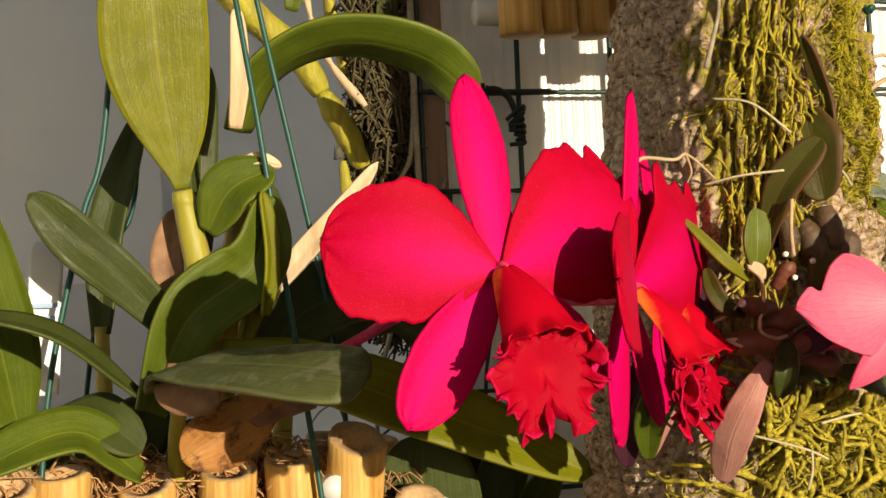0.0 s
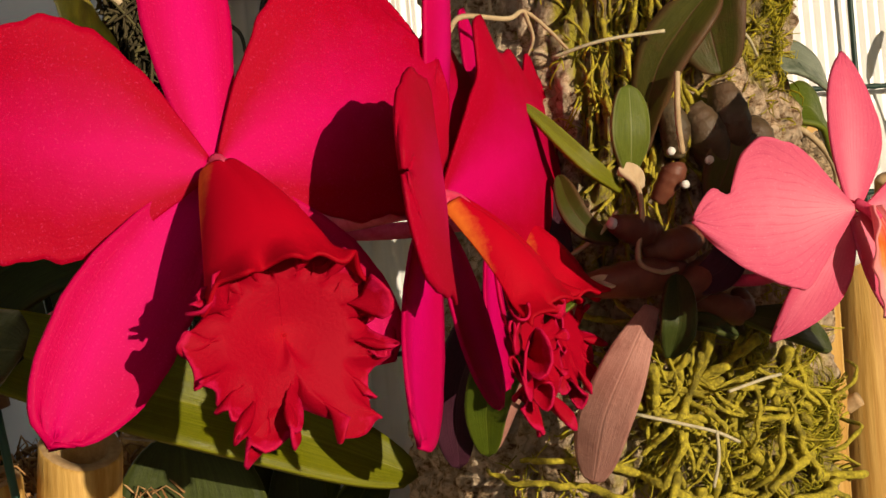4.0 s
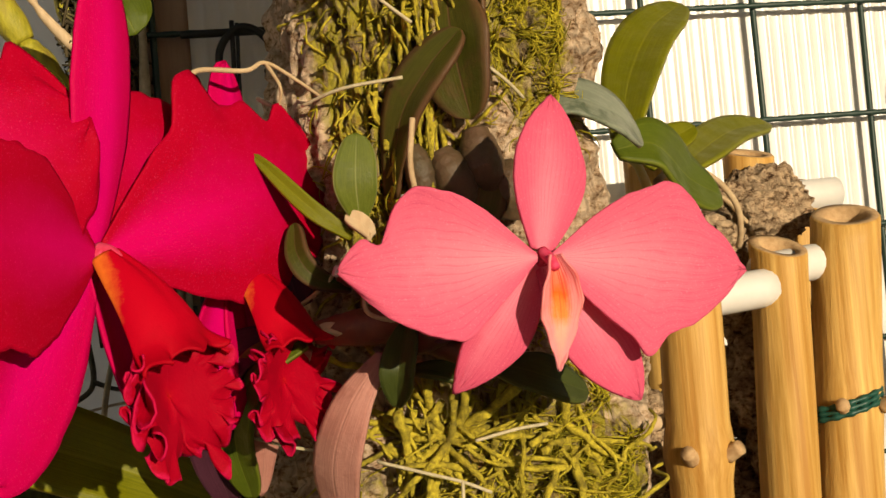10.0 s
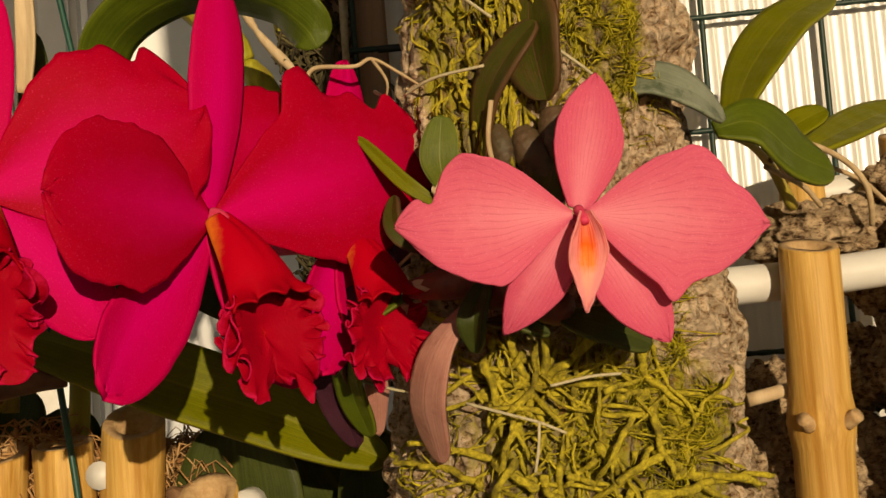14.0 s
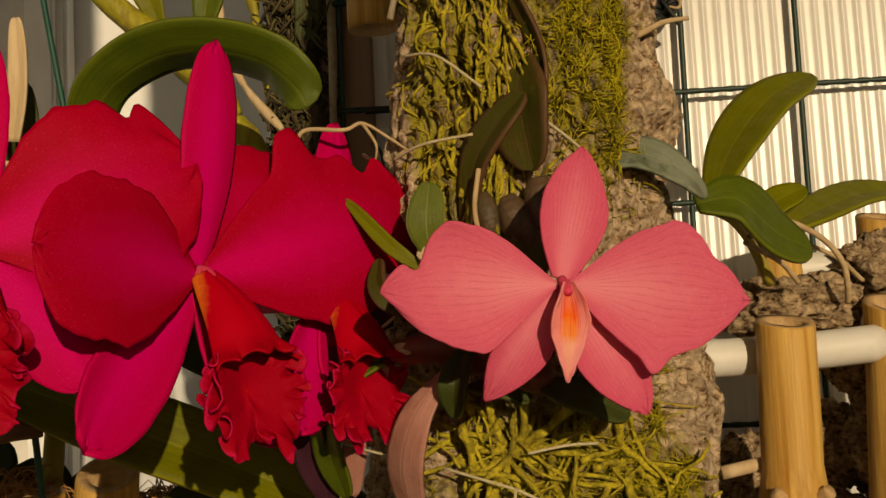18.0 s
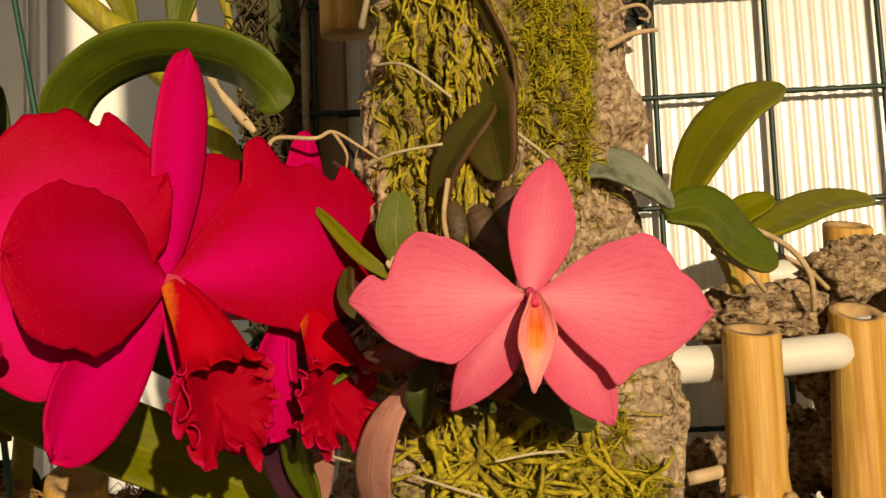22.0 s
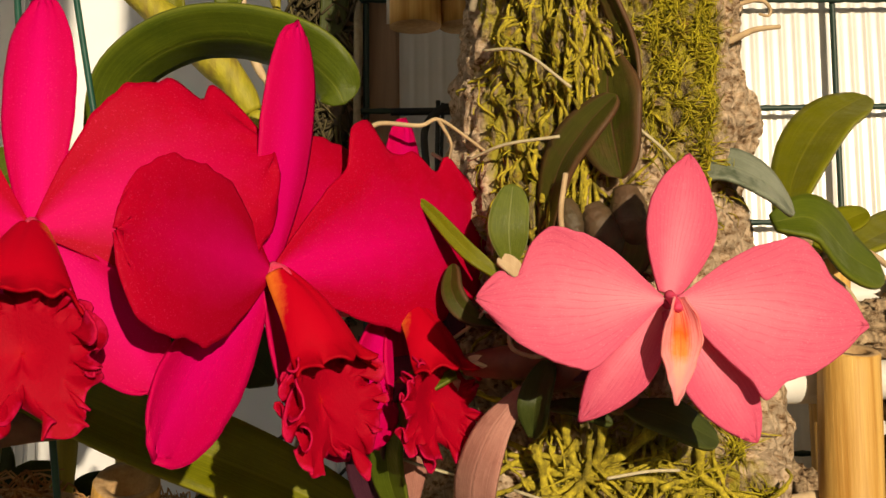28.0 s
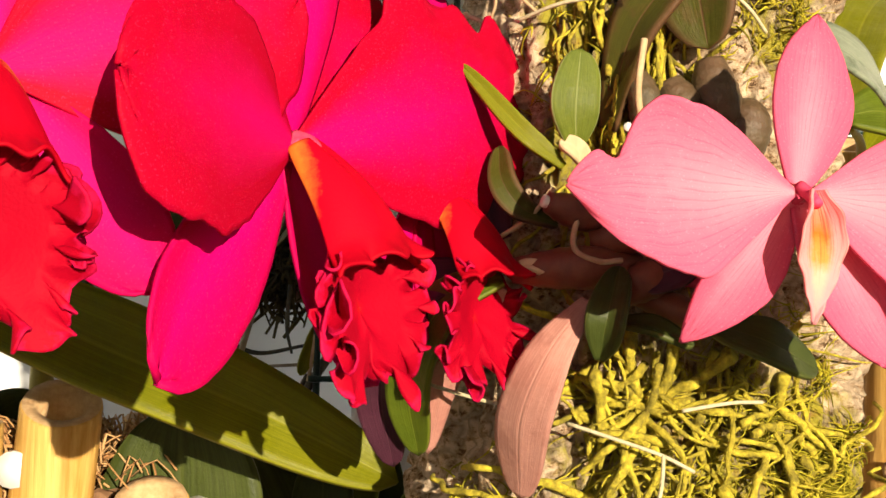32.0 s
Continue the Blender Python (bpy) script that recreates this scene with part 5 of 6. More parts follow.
leaf("leaf", [(0.0430, 0.452, 1.4250), (0.0510, 0.446, 1.4390), (0.0660, 0.444, 1.4460)], 0.0200, LEAF, R, (-0.1, -0.9, 0.5), "short cupped green leaf", peak=0.5, base=0.35, fold=0.3)
leaf("sheath", [(0.0310, 0.470, 1.3950), (0.0300, 0.470, 1.4150), (0.0330, 0.470, 1.4350)], 0.0120, BROWN, R, (-0.3, -0.9, 0.1), "shrivelled brown leaf sheath", peak=0.5, base=0.5, fold=0.4)
leaf("leaf", [(0.0614, 0.4300, 1.3677), (0.0510, 0.4250, 1.3613), (0.0401, 0.4200, 1.3561), (0.0288, 0.4180, 1.3499)], 0.0215, WITHERED, R, (0.1, -0.9, 0.35), "withered mottled tan leaf", peak=0.55, base=0.35, fold=-0.35, wave=0.03, thick=0.0012, nu=34, nv=13)
leaf("leaf", [(0.0760, 0.440, 1.3640), (0.0640, 0.432, 1.3660), (0.0510, 0.424, 1.3600)], 0.0120, BROWN, R, (0, -0.8, 0.6), "withered brown leaf", peak=0.5, base=0.4, fold=-0.3)

leaf("leaf", [(0.0829, 0.4900, 1.3799), (0.0992, 0.4850, 1.3922), (0.1162, 0.4800, 1.3947), (0.1281, 0.4750, 1.3875)], 0.0280, LEAF_DARK_SHADED, R, (0.1, -0.8, 0.55), "leaf behind the blooms, its shade put into the dark colour", peak=0.5, base=0.3, fold=0.15, thick=0.0015)
leaf("leaf", [(-0.0086, 0.4500, 1.3646), (0.0041, 0.4400, 1.3626), (0.0167, 0.4350, 1.3518)], 0.0180, LEAF_DARK_SHADED, R, (-0.1, -0.8, 0.55), "short dark green leaf over the basket rim", peak=0.5, base=0.4, fold=0.25, thick=0.0015)

# dark leaves, mostly added, that hide the bright wall behind the basket
leaf("leaf", [(-0.0153, 0.5300, 1.3326), (-0.0070, 0.5300, 1.3451), (0.0039, 0.5300, 1.3596)], 0.034, LEAF_DARK_SHADED, R, (0.2, -0.9, 0.2), "filler leaf low in the basket, its shade put into the colour", peak=0.5, base=0.5, fold=0.2, thick=0.0015)
leaf("leaf", [(0.0105, 0.5350, 1.3291), (0.0155, 0.5350, 1.3443), (0.0268, 0.5350, 1.3622)], 0.030, LEAF_DARK_SHADED, R, (0.2, -0.9, 0.2), "filler leaf low in the basket, its shade put into the colour", peak=0.5, base=0.5, fold=0.2, thick=0.0015)
leaf("leaf", [(0.0413, 0.5300, 1.3262), (0.0425, 0.5300, 1.3372), (0.0395, 0.5300, 1.3531)], 0.028, LEAF_DARK_SHADED, R, (0.2, -0.9, 0.2), "filler leaf low in the basket, its shade put into the colour", peak=0.5, base=0.5, fold=0.2, thick=0.0015)
leaf("leaf", [(0.0597, 0.5400, 1.3229), (0.0643, 0.5400, 1.3337), (0.0748, 0.5400, 1.3437)], 0.030, LEAF_DARK_SHADED, R, (0.2, -0.9, 0.2), "filler leaf low in the basket, its shade put into the colour", peak=0.5, base=0.5, fold=0.2, thick=0.0015)
# dark round shapes in shadow, built as leaves with shade in the colour
leaf("leaf", [(0.1210, 0.475, 1.2700), (0.1215, 0.472, 1.3100), (0.1211, 0.4687, 1.3467)], 0.0480, LEAF_DARK_SHADED, R, (-0.1, -1, 0.1), "broad round leaf beside the basket, its shade put into the colour", peak=0.45, base=0.6, fold=0.08, thick=0.0016, nu=36, nv=13)
leaf("leaf", [(0.1600, 0.502, 1.2800), (0.1600, 0.501, 1.3100), (0.1603, 0.4997, 1.3350)], 0.0190, LEAF_DARK_SHADED, R, (-0.1, -1, 0.1), "filler leaf low in the basket, its shade put into the colour", peak=0.5, base=0.6, fold=0.1, thick=0.0015)

basket = thing("bamboo_basket", (0.040, 0.505, 1.225), "square hanging basket of bamboo tubes on green wires", "basket")


def bamboo(parent, x, y, top, bottom, r, lean=(0, 0), seed=0, node=None, name="bamboo_tube", cut=0.38):
    """A bamboo tube with an open, bevelled upper end, slight bow and an optional node with stubs."""
    rr = random.Random(seed)
    n, sides = 22, 18
    vs, fs = [], []
    ph = rr.uniform(0, 6)
    oval = rr.uniform(0.93, 1.05)

    def ring(z, rad):
        k = (top - z)
        cx, cy = x + lean[0] * k, y + lean[1] * k
        o = len(vs)
        for i in range(sides):
            a = 2 * math.pi * i / sides
            w = rad * (1 + 0.03 * math.sin(2 * a + ph) + 0.012 * math.sin(5 * a + ph))
            slope = (0.0008 * math.cos(a + ph) + cut * w * math.sin(a)) * max(0.0, 1 - (top - z) / 0.012)
            vs.append((cx + w * math.cos(a) * oval, cy + w * math.sin(a), z + slope))
        return o

    rings = []
    for i in range(n):
        z = bottom + (top - 0.0008 - bottom) * i / (n - 1)
        rad = r * (1 + 0.02 * math.sin(z * 60 + ph))
        if node is not None:
            dz = abs(z - node)
            rad *= 1 + 0.14 * math.exp(-(dz / 0.004) ** 2)
        rings.append(ring(z, rad))
    rings.append(ring(top, r * 0.96))
    rings.append(ring(top - 0.0002, r * 0.66))
    for d in (0.004, 0.012, 0.028):
        rings.append(ring(top - d, r * 0.62))
    slots = []
    for q, (a, b) in enumerate(zip(rings, rings[1:])):
        for i in range(sides):
            fs.append((a + i, a + (i + 1) % sides, b + (i + 1) % sides, b + i))
            slots.append(1 if q >= n else 0)
    fs.append(tuple(rings[-1] + i for i in range(sides)))
    slots.append(1)
    fs.append(tuple(rings[0] + i for i in range(sides - 1, -1, -1)))
    slots.append(1)
    ob = link_mesh(name, vs, fs, BAMBOO, parent, "", mats=[BAMBOO, BAMBOO_CUT], slots=slots)
    if node is not None:
        for sx, ang in ((-0.55, -0.3), (0.6, 0.25)):
            k = top - node
            cx, cy = x + lean[0] * k, y + lean[1] * k
            p0 = (cx + sx * r, cy - r * 0.75, node - 0.001)
            p1 = (cx + sx * r * 1.5, cy - r * 1.15, node + 0.0015)
            v2, f2 = tube_data([p0, p1], lambda u: 0.0026 - 0.0004 * u, 6, 10)
            link_mesh("branch_stub", v2, f2, BAMBOO_CUT, ob)
    return ob


rb = random.Random(3)
spots = [(x, 0.452, z) for x, z in [(-0.0267, 1.3425), (-0.0094, 1.3448), (0.0181, 1.3395), (0.0466, 1.3416), (0.0686, 1.3433), (0.0929, 1.3487)]] + [(x, 0.452, 1.320) for x in [0.1154]] + [(0.126, 0.476 + 0.0228 * i, 1.318) for i in range(4)] + [(0.126 - 0.0228 * i, 0.568, 1.334) for i in range(8)] + [(-0.034, 0.476 + 0.0228 * i, 1.334) for i in range(4)]
for i, (x, y, z) in enumerate(spots):
    lean = (rb.uniform(-0.10, 0.10), rb.uniform(-0.06, 0.06))
    bamboo(basket, x, y + rb.uniform(-1, 1) * 0.0015, z + (rb.uniform(-0.006, 0.006) if i > 5 else 0), 1.225, rb.uniform(0.0090, 0.0108), lean=lean, seed=i, cut=rb.uniform(0.15, 0.55))
for z, y in ((1.306, 0.452), (1.250, 0.452), (1.306, 0.568), (1.250, 0.568)):
    tube("cross_pipe", [(-0.050, y, z), (0.04, y, z), (0.143, y, z)], 0.0052, PVC, basket, "white plastic pipe", n=8, sides=14)
for z, x in ((1.318, -0.034), (1.318, 0.126)):
    tube("cross_pipe", [(x, 0.452, z), (x, 0.5, z), (x, 0.570, z)], 0.0052, PVC, basket, "white plastic pipe", n=8, sides=14)
for x in (0.0827,):
    tube("cross_pipe", [(x, 0.445, 1.3325), (x, 0.449, 1.3325), (x, 0.460, 1.3325)], 0.0046, PVC, basket, "white plastic pipe end", n=8, sides=14)
HANG = (0.030, 0.480, 1.72)
for p, mt in [
    ([(0.0780, 0.440, 1.310), (0.0764, 0.440, 1.335), (0.0660, 0.442, 1.420), (0.0556, 0.447, 1.505), HANG], WIRE),
    ([(0.0950, 0.462, 1.320), (0.0925, 0.468, 1.350), (0.0875, 0.470, 1.397), (0.0666, 0.473, 1.512), HANG], WIRE),
    ([(-0.0180, 0.452, 1.320), (-0.0128, 0.458, 1.373), (0.0000, 0.460, 1.430), (0.0115, 0.463, 1.483), HANG], WIRE),
    ([(-0.0060, 0.560, 1.320), (0.0026, 0.535, 1.386), (0.0130, 0.530, 1.424), (0.0238, 0.525, 1.472), HANG], WIRE),
    ([HANG, (0.030, 0.480, 2.0), (0.030, 0.480, 2.345)], WIRE),
]:
    tube("hanger_wire", p, 0.0011, mt, basket, "green plastic-coated hanger wire", n=40, sides=8)
# planting medium: matted fibres
vs, fs = box_data(-0.022, 0.114, 0.464, 0.556, 1.240, 1.326)
fill = thing("planting_fibre", (0.046, 0.51, 1.23), "brown coir fibre and bark filling the basket", "planting medium")
bm = bmesh.new()
bmesh.ops.create_grid(bm, x_segments=60, y_segments=44, size=0.5)
for v in bm.verts:
    v.co = Vector((0.046 + v.co.x * 0.137, 0.51 + v.co.y * 0.094, 1.323 + 0.008 * noise.fractal(Vector((v.co.x * 9, v.co.y * 9, 1)), 1, 2, 4)))
me = bpy.data.meshes.new("fibre_bed")
bm.to_mesh(me)
bm.free()
me.materials.append(BROWN)
bed = new("fibre_bed", me)
bed.parent, bed.matrix_parent_inverse = fill, PARENT_INV[fill.name]
slab("fibre_block", -0.021, 0.113, 0.465, 0.555, 1.230, 1.313, BROWN, "", fill)
rng = random.Random(21)
pieces = []
for _ in range(2600):
    x, y = rng.uniform(-0.022, 0.112), rng.uniform(0.466, 0.556)
    z = 1.325 + rng.uniform(-0.004, 0.010)
    a, ln = rng.uniform(0, 6.3), rng.uniform(0.005, 0.015)
    q = [V(x, y, z), V(x + math.cos(a) * ln * 0.5, y + math.sin(a) * ln * 0.5, z + rng.uniform(0, 0.008)), V(x + math.cos(a + rng.uniform(-.8, .8)) * ln, y + math.sin(a) * ln, z + rng.uniform(-0.008, 0.006))]
    pieces.append(tube_data(q, rng.uniform(0.00018, 0.0005), 5, 3))
for _ in range(2800):
    x, y = rng.uniform(-0.042, 0.085), rng.uniform(0.455, 0.480)
    z = 1.331 + rng.uniform(-0.012, 0.013) + 0.006 * math.sin(x * 140) - abs(y - 0.455) * 0.3
    a, ln = rng.uniform(0, 6.3), rng.uniform(0.006, 0.022)
    q = [V(x, y, z), V(x + math.cos(a) * ln * 0.5, y + math.sin(a) * ln * 0.3, z + rng.uniform(-0.002, 0.008)), V(x + math.cos(a + rng.uniform(-1, 1)) * ln, y + math.sin(a) * ln * 0.5, z + rng.uniform(-0.012, 0.004))]
    pieces.append(tube_data(q, rng.uniform(0.0002, 0.00055), 6, 3))
vs, fs = join(pieces)
tagged(link_mesh("coir", vs, fs, FIBRE, fill, "loose brown coir fibres"), kind="stuff")
# plant tag
tag = thing("plant_tag", (-0.0143, 0.478, 1.330), "white plastic plant tag with faded blue writing", "plant tag")
leaf("tag_strip", [(-0.0143, 0.4780, 1.3698), (-0.0135, 0.4760, 1.3973), (-0.0126, 0.4740, 1.4247)], 0.0118, TAG, tag, (0.1, -1, 0.05), peak=0.9, base=0.7, fold=0.02, tip=0.6, thick=0.0006)
for i in range(3):
    z = 1.4011 - 0.0045 * i
    slab("writing_bar", -0.0176, -0.0091 - 0.001 * i, 0.4722, 0.4728, z, z + 0.0016, INK, "", tag)



# ---- plank with a yellow-caned orchid ----
plank = thing("wooden_plank", (0.159, 0.604, 1.378), "weathered brown plank hung in front of the sheet", "plank")
slab("board", 0.1490, 0.1735, 0.5930, 0.6050, 1.3790, 1.720, WOOD, "", plank, bevel=0.0012)
tube("plank_wire", [(0.160, 0.603, 1.715), (0.160, 0.603, 1.9), (0.160, 0.603, 2.345)], 0.0012, WIRE, plank, "green hanging wire", n=10, sides=8)
dend = thing("caned_orchid", (0.140, 0.595, 1.40), "orchid with yellow-green canes and hanging roots on a plank", "orchid")
D = dend


def cane(pts, r, mat, label="", joints=4):
    tube("cane", pts, lambda u: r * (0.42 + 0.58 * abs(math.sin(math.pi * (u * joints * 0.94 + 0.04))) ** 0.7) * (1 + 0.06 * math.sin(23 * u)) * (1 - 0.15 * u), mat, D, label, n=60, sides=14)


cane([(0.1300, 0.589, 1.4610), (0.1240, 0.588, 1.4740), (0.1150, 0.587, 1.4900), (0.1112, 0.587, 1.4963)], 0.0066, CANE, "ridged yellow-green cane", 1)
cane([(0.1112, 0.587, 1.4963), (0.1017, 0.586, 1.5118), (0.0841, 0.584, 1.5282), (0.0677, 0.582, 1.5421), (0.0480, 0.580, 1.5600)], 0.0080, CANE, "ridged yellow-green cane", 1)
cane([(0.1323, 0.588, 1.4900), (0.1168, 0.588, 1.5099), (0.1082, 0.588, 1.5307), (0.1043, 0.588, 1.5600)], 0.0024, SHEATH, "cane in a pale dry sheath", 3)
cane([(0.1370, 0.600, 1.4850), (0.1240, 0.602, 1.5200), (0.1160, 0.604, 1.5700)], 0.0042, CANE, "", 4)
cane([(0.1291, 0.590, 1.4340), (0.1222, 0.588, 1.4475), (0.1198, 0.587, 1.4640)], 0.0036, CANE, "short dark-tipped yellow shoot", 1)
tube("shoot_tip", [(0.1182, 0.587, 1.4650), (0.1176, 0.587, 1.4705)], lambda u: 0.0028 - 0.0012 * u, ROOT_DARK, D, n=6, sides=10)
cane([(0.1450, 0.594, 1.4800), (0.1380, 0.596, 1.5200), (0.1300, 0.598, 1.5800)], 0.0050, BULB_OLIVE, "", 5)
cane([(0.1480, 0.592, 1.4850), (0.1460, 0.594, 1.5300), (0.1420, 0.596, 1.5900)], 0.0050, BULB_OLIVE, "", 5)
leaf("leaf", [(0.0980, 0.586, 1.5350), (0.1050, 0.584, 1.5600), (0.1250, 0.582, 1.5900)], 0.0160, LEAF, D, (0, -1, 0.2))
leaf("leaf", [(0.0800, 0.583, 1.5380), (0.0740, 0.580, 1.5650), (0.0900, 0.578, 1.6000)], 0.0150, LEAF_LIT, D, (0, -1, 0.2))
leaf("leaf", [(0.1400, 0.592, 1.5150), (0.1460, 0.588, 1.5500), (0.1400, 0.585, 1.5850)], 0.0120, LEAF_DARK_SHADED, D, (0.2, -1, 0.1))
for p, r, mt in [
    ([(0.1570, 0.588, 1.5600), (0.1560, 0.586, 1.5060), (0.1520, 0.585, 1.4640), (0.1400, 0.584, 1.4450), (0.1370, 0.583, 1.4110)], 0.0015, ROOT),
    ([(0.1560, 0.586, 1.5500), (0.1555, 0.584, 1.4800), (0.1545, 0.583, 1.4360), (0.1440, 0.582, 1.4050), (0.1385, 0.582, 1.3840), (0.1310, 0.582, 1.3560), (0.1290, 0.582, 1.3300), (0.126, 0.582, 1.300)], 0.0016, ROOT),
    ([(0.1700, 0.588, 1.4550), (0.1580, 0.585, 1.4230), (0.1440, 0.584, 1.4000), (0.1330, 0.583, 1.3960)], 0.0011, ROOT),
    ([(0.1300, 0.592, 1.4000), (0.1250, 0.596, 1.3860), (0.1260, 0.596, 1.3630), (0.1150, 0.596, 1.3520), (0.1210, 0.596, 1.3280), (0.1225, 0.597, 1.300)], 0.0013, ROOT_DARK),
    ([(0.1260, 0.595, 1.3640), (0.1380, 0.594, 1.3600), (0.1550, 0.594, 1.3630)], 0.0010, ROOT_DARK),
    ([(0.1550, 0.594, 1.3560), (0.1300, 0.594, 1.3540), (0.1080, 0.595, 1.3480), (0.1000, 0.596, 1.3400)], 0.0006, ROOT),
    ([(0.1530, 0.594, 1.3490), (0.1400, 0.594, 1.3370), (0.1250, 0.594, 1.3270)], 0.0008, ROOT_DARK),
    ([(0.1660, 0.590, 1.3900), (0.1640, 0.590, 1.3620), (0.1550, 0.590, 1.3440), (0.1570, 0.590, 1.3200), (0.154, 0.59, 1.29)], 0.0020, ROOT_DARK),
    ([(0.1650, 0.588, 1.4000), (0.1660, 0.588, 1.3800), (0.1720, 0.588, 1.3520)], 0.0014, ROOT),
    ([(0.1600, 0.588, 1.3950), (0.1590, 0.588, 1.3700), (0.1560, 0.588, 1.3500)], 0.0012, ROOT_TAN),
    ([(0.1630, 0.586, 1.4100), (0.1610, 0.587, 1.3850), (0.1600, 0.588, 1.3650)], 0.0014, ROOT),
    ([(0.1720, 0.588, 1.4820), (0.1760, 0.586, 1.4760), (0.1770, 0.586, 1.4600)], 0.0009, ROOT_DARK),
    ([(0.1490, 0.584, 1.3850), (0.1480, 0.584, 1.3700), (0.1500, 0.584, 1.3600)], 0.0008, ROOT_DARK),
    ([(0.1560, 0.594, 1.3520), (0.1530, 0.591, 1.3460), (0.1560, 0.590, 1.3440), (0.1540, 0.592, 1.3400)], 0.0011, ROOT_DARK),
]:
    tube("root", p, lambda u, r=r: r * (1.05 - 0.45 * u), mt, D, n=46, sides=8)
leaf("leaf", [(0.1600, 0.590, 1.3720), (0.1570, 0.589, 1.3620), (0.1530, 0.588, 1.3520)], 0.0060, LEAF_LIT, D, (0, -1, 0), "small yellowing leaf")
rng = random.Random(31)
pieces = []
for _ in range(2200):
    z = rng.uniform(1.385, 1.56)
    wmin = 0.128 + max(0, 1.41 - z) * 0.5
    x, y = rng.uniform(wmin, 0.152), rng.uniform(0.590, 0.606)
    q = [V(x, y, z), V(x + rng.uniform(-.006, .006), y - rng.uniform(0, .005), z + rng.uniform(-.010, .006)), V(x + rng.uniform(-.010, .010), y - rng.uniform(-.004, .007), z + rng.uniform(-.020, .008))]
    pieces.append(tube_data(q, rng.uniform(0.0003, 0.0008), 5, 4))
vs, fs = join(pieces)
tagged(link_mesh("root_mass", vs, fs, DARK_MOSS, D, "dark matted root mass"), kind="stuff")


# ---- bamboo basket with cork and a green orchid, beside the log ----
rbk = thing("bamboo_basket", (0.345, 0.480, 1.20), "bamboo and white pipe basket holding cork lumps", "basket")
bamboo(rbk, 0.3108, 0.4400, 1.3860, 1.20, 0.0094, (-0.03, 0), 41, node=1.3325)
bamboo(rbk, 0.3515, 0.4630, 1.3915, 1.20, 0.0098, (-0.05, 0), 42)
bamboo(rbk, 0.3800, 0.4700, 1.4000, 1.20, 0.0112, (-0.09, 0), 43, node=1.338)
bamboo(rbk, 0.3640, 0.5050, 1.4260, 1.20, 0.0088, (-0.03, 0), 44)
bamboo(rbk, 0.3860, 0.5150, 1.4150, 1.20, 0.0082, (-0.03, 0), 45)
bamboo(rbk, 0.3260, 0.5050, 1.4290, 1.20, 0.0086, (0.0, 0), 46)
tube("cross_pipe", [(0.2800, 0.4480, 1.3755), (0.3150, 0.4550, 1.3765), (0.3460, 0.4600, 1.3785)], 0.0062, PVC, rbk, "white plastic pipe", n=12, sides=16)
tube("cross_pipe", [(0.3440, 0.4620, 1.3830), (0.3640, 0.4690, 1.3850), (0.3830, 0.476, 1.386)], 0.0060, PVC, rbk, "white plastic pipe", n=12, sides=16)
tube("cross_pipe", [(0.3200, 0.5050, 1.4080), (0.3600, 0.5080, 1.4090), (0.4000, 0.512, 1.410)], 0.0058, PVC, rbk, "white plastic pipe", n=12, sides=16)
tube("wooden_peg", [(0.2880, 0.4420, 1.3400), (0.3000, 0.4440, 1.3420), (0.3120, 0.448, 1.343)], 0.0022, SHEATH, rbk, "pale wooden peg", n=8, sides=10)
for k in range(3):
    pts = [(0.3720 + 0.0125 * math.cos(a), 0.4700 + 0.0125 * math.sin(a), 1.3370 + 0.0017 * k + 0.003 * math.cos(a)) for a in np.linspace(-4.2, 1.2, 18)]
    tube("tie_wire", pts, lambda u: 0.0009 + 0.0003 * math.sin(u * 90), WIRE, rbk, "twisted green tie", n=60, sides=7)
tube("tie_wire", [(0.3860, 0.515, 1.40), (0.388, 0.55, 1.402), (0.390, 0.590, 1.405)], 0.0011, WIRE, rbk, "green wire to the fence", n=14, sides=8)


def cork_lump(c, size, seed, name="cork_lump"):
    bm = bmesh.new()
    bmesh.ops.create_icosphere(bm, subdivisions=5, radius=1.0)
    sd = Vector((seed * 3.7, seed * 1.3, seed))
    for v in bm.verts:
        d = v.co.normalized()
        r = 1 + 0.38 * noise.fractal(d * 1.5 + sd, 1, 2, 5) + 0.18 * (1 - 2 * abs(noise.noise(d * 5 + sd))) - 0.10 * abs(noise.noise(d * 12 + sd)) + 0.05 * noise.noise(d * 24 + sd)
        v.co = Vector((c[0] + d.x * size[0] * r, c[1] + d.y * size[1] * r, c[2] + d.z * size[2] * r))
    me = bpy.data.meshes.new(name)
    bm.to_mesh(me)
    bm.free()
    me.polygons.foreach_set("use_smooth", [True] * len(me.polygons))
    me.materials.append(CORK)
    return new(name, me)


for i, (c, s) in enumerate([((0.3230, 0.478, 1.3920), (0.021, 0.014, 0.011)), ((0.3640, 0.500, 1.4060), (0.016, 0.013, 0.013)), ((0.3400, 0.506, 1.3440), (0.018, 0.014, 0.014)), ((0.3080, 0.500, 1.3300), (0.018, 0.014, 0.018)), ((0.3320, 0.500, 1.3060), (0.026, 0.018, 0.018)), ((0.2990, 0.470, 1.3080), (0.018, 0.016, 0.020)), ((0.3620, 0.490, 1.3420), (0.020, 0.016, 0.026)), ((0.3500, 0.490, 1.3780), (0.016, 0.014, 0.014))]):
    tagged(cork_lump(c, s, i + 1), "rough grey-brown cork lump in the bamboo basket", "cork", "cork lumps in the basket")

chip = cork_lump((0.3393, 0.48, 1.3896), (0.0085, 0.006, 0.0085), 14, "cork_chip")
chip.data.materials[0] = SHEATH
tagged(chip, "pale freshly cut cork chip in the bamboo basket", "cork")
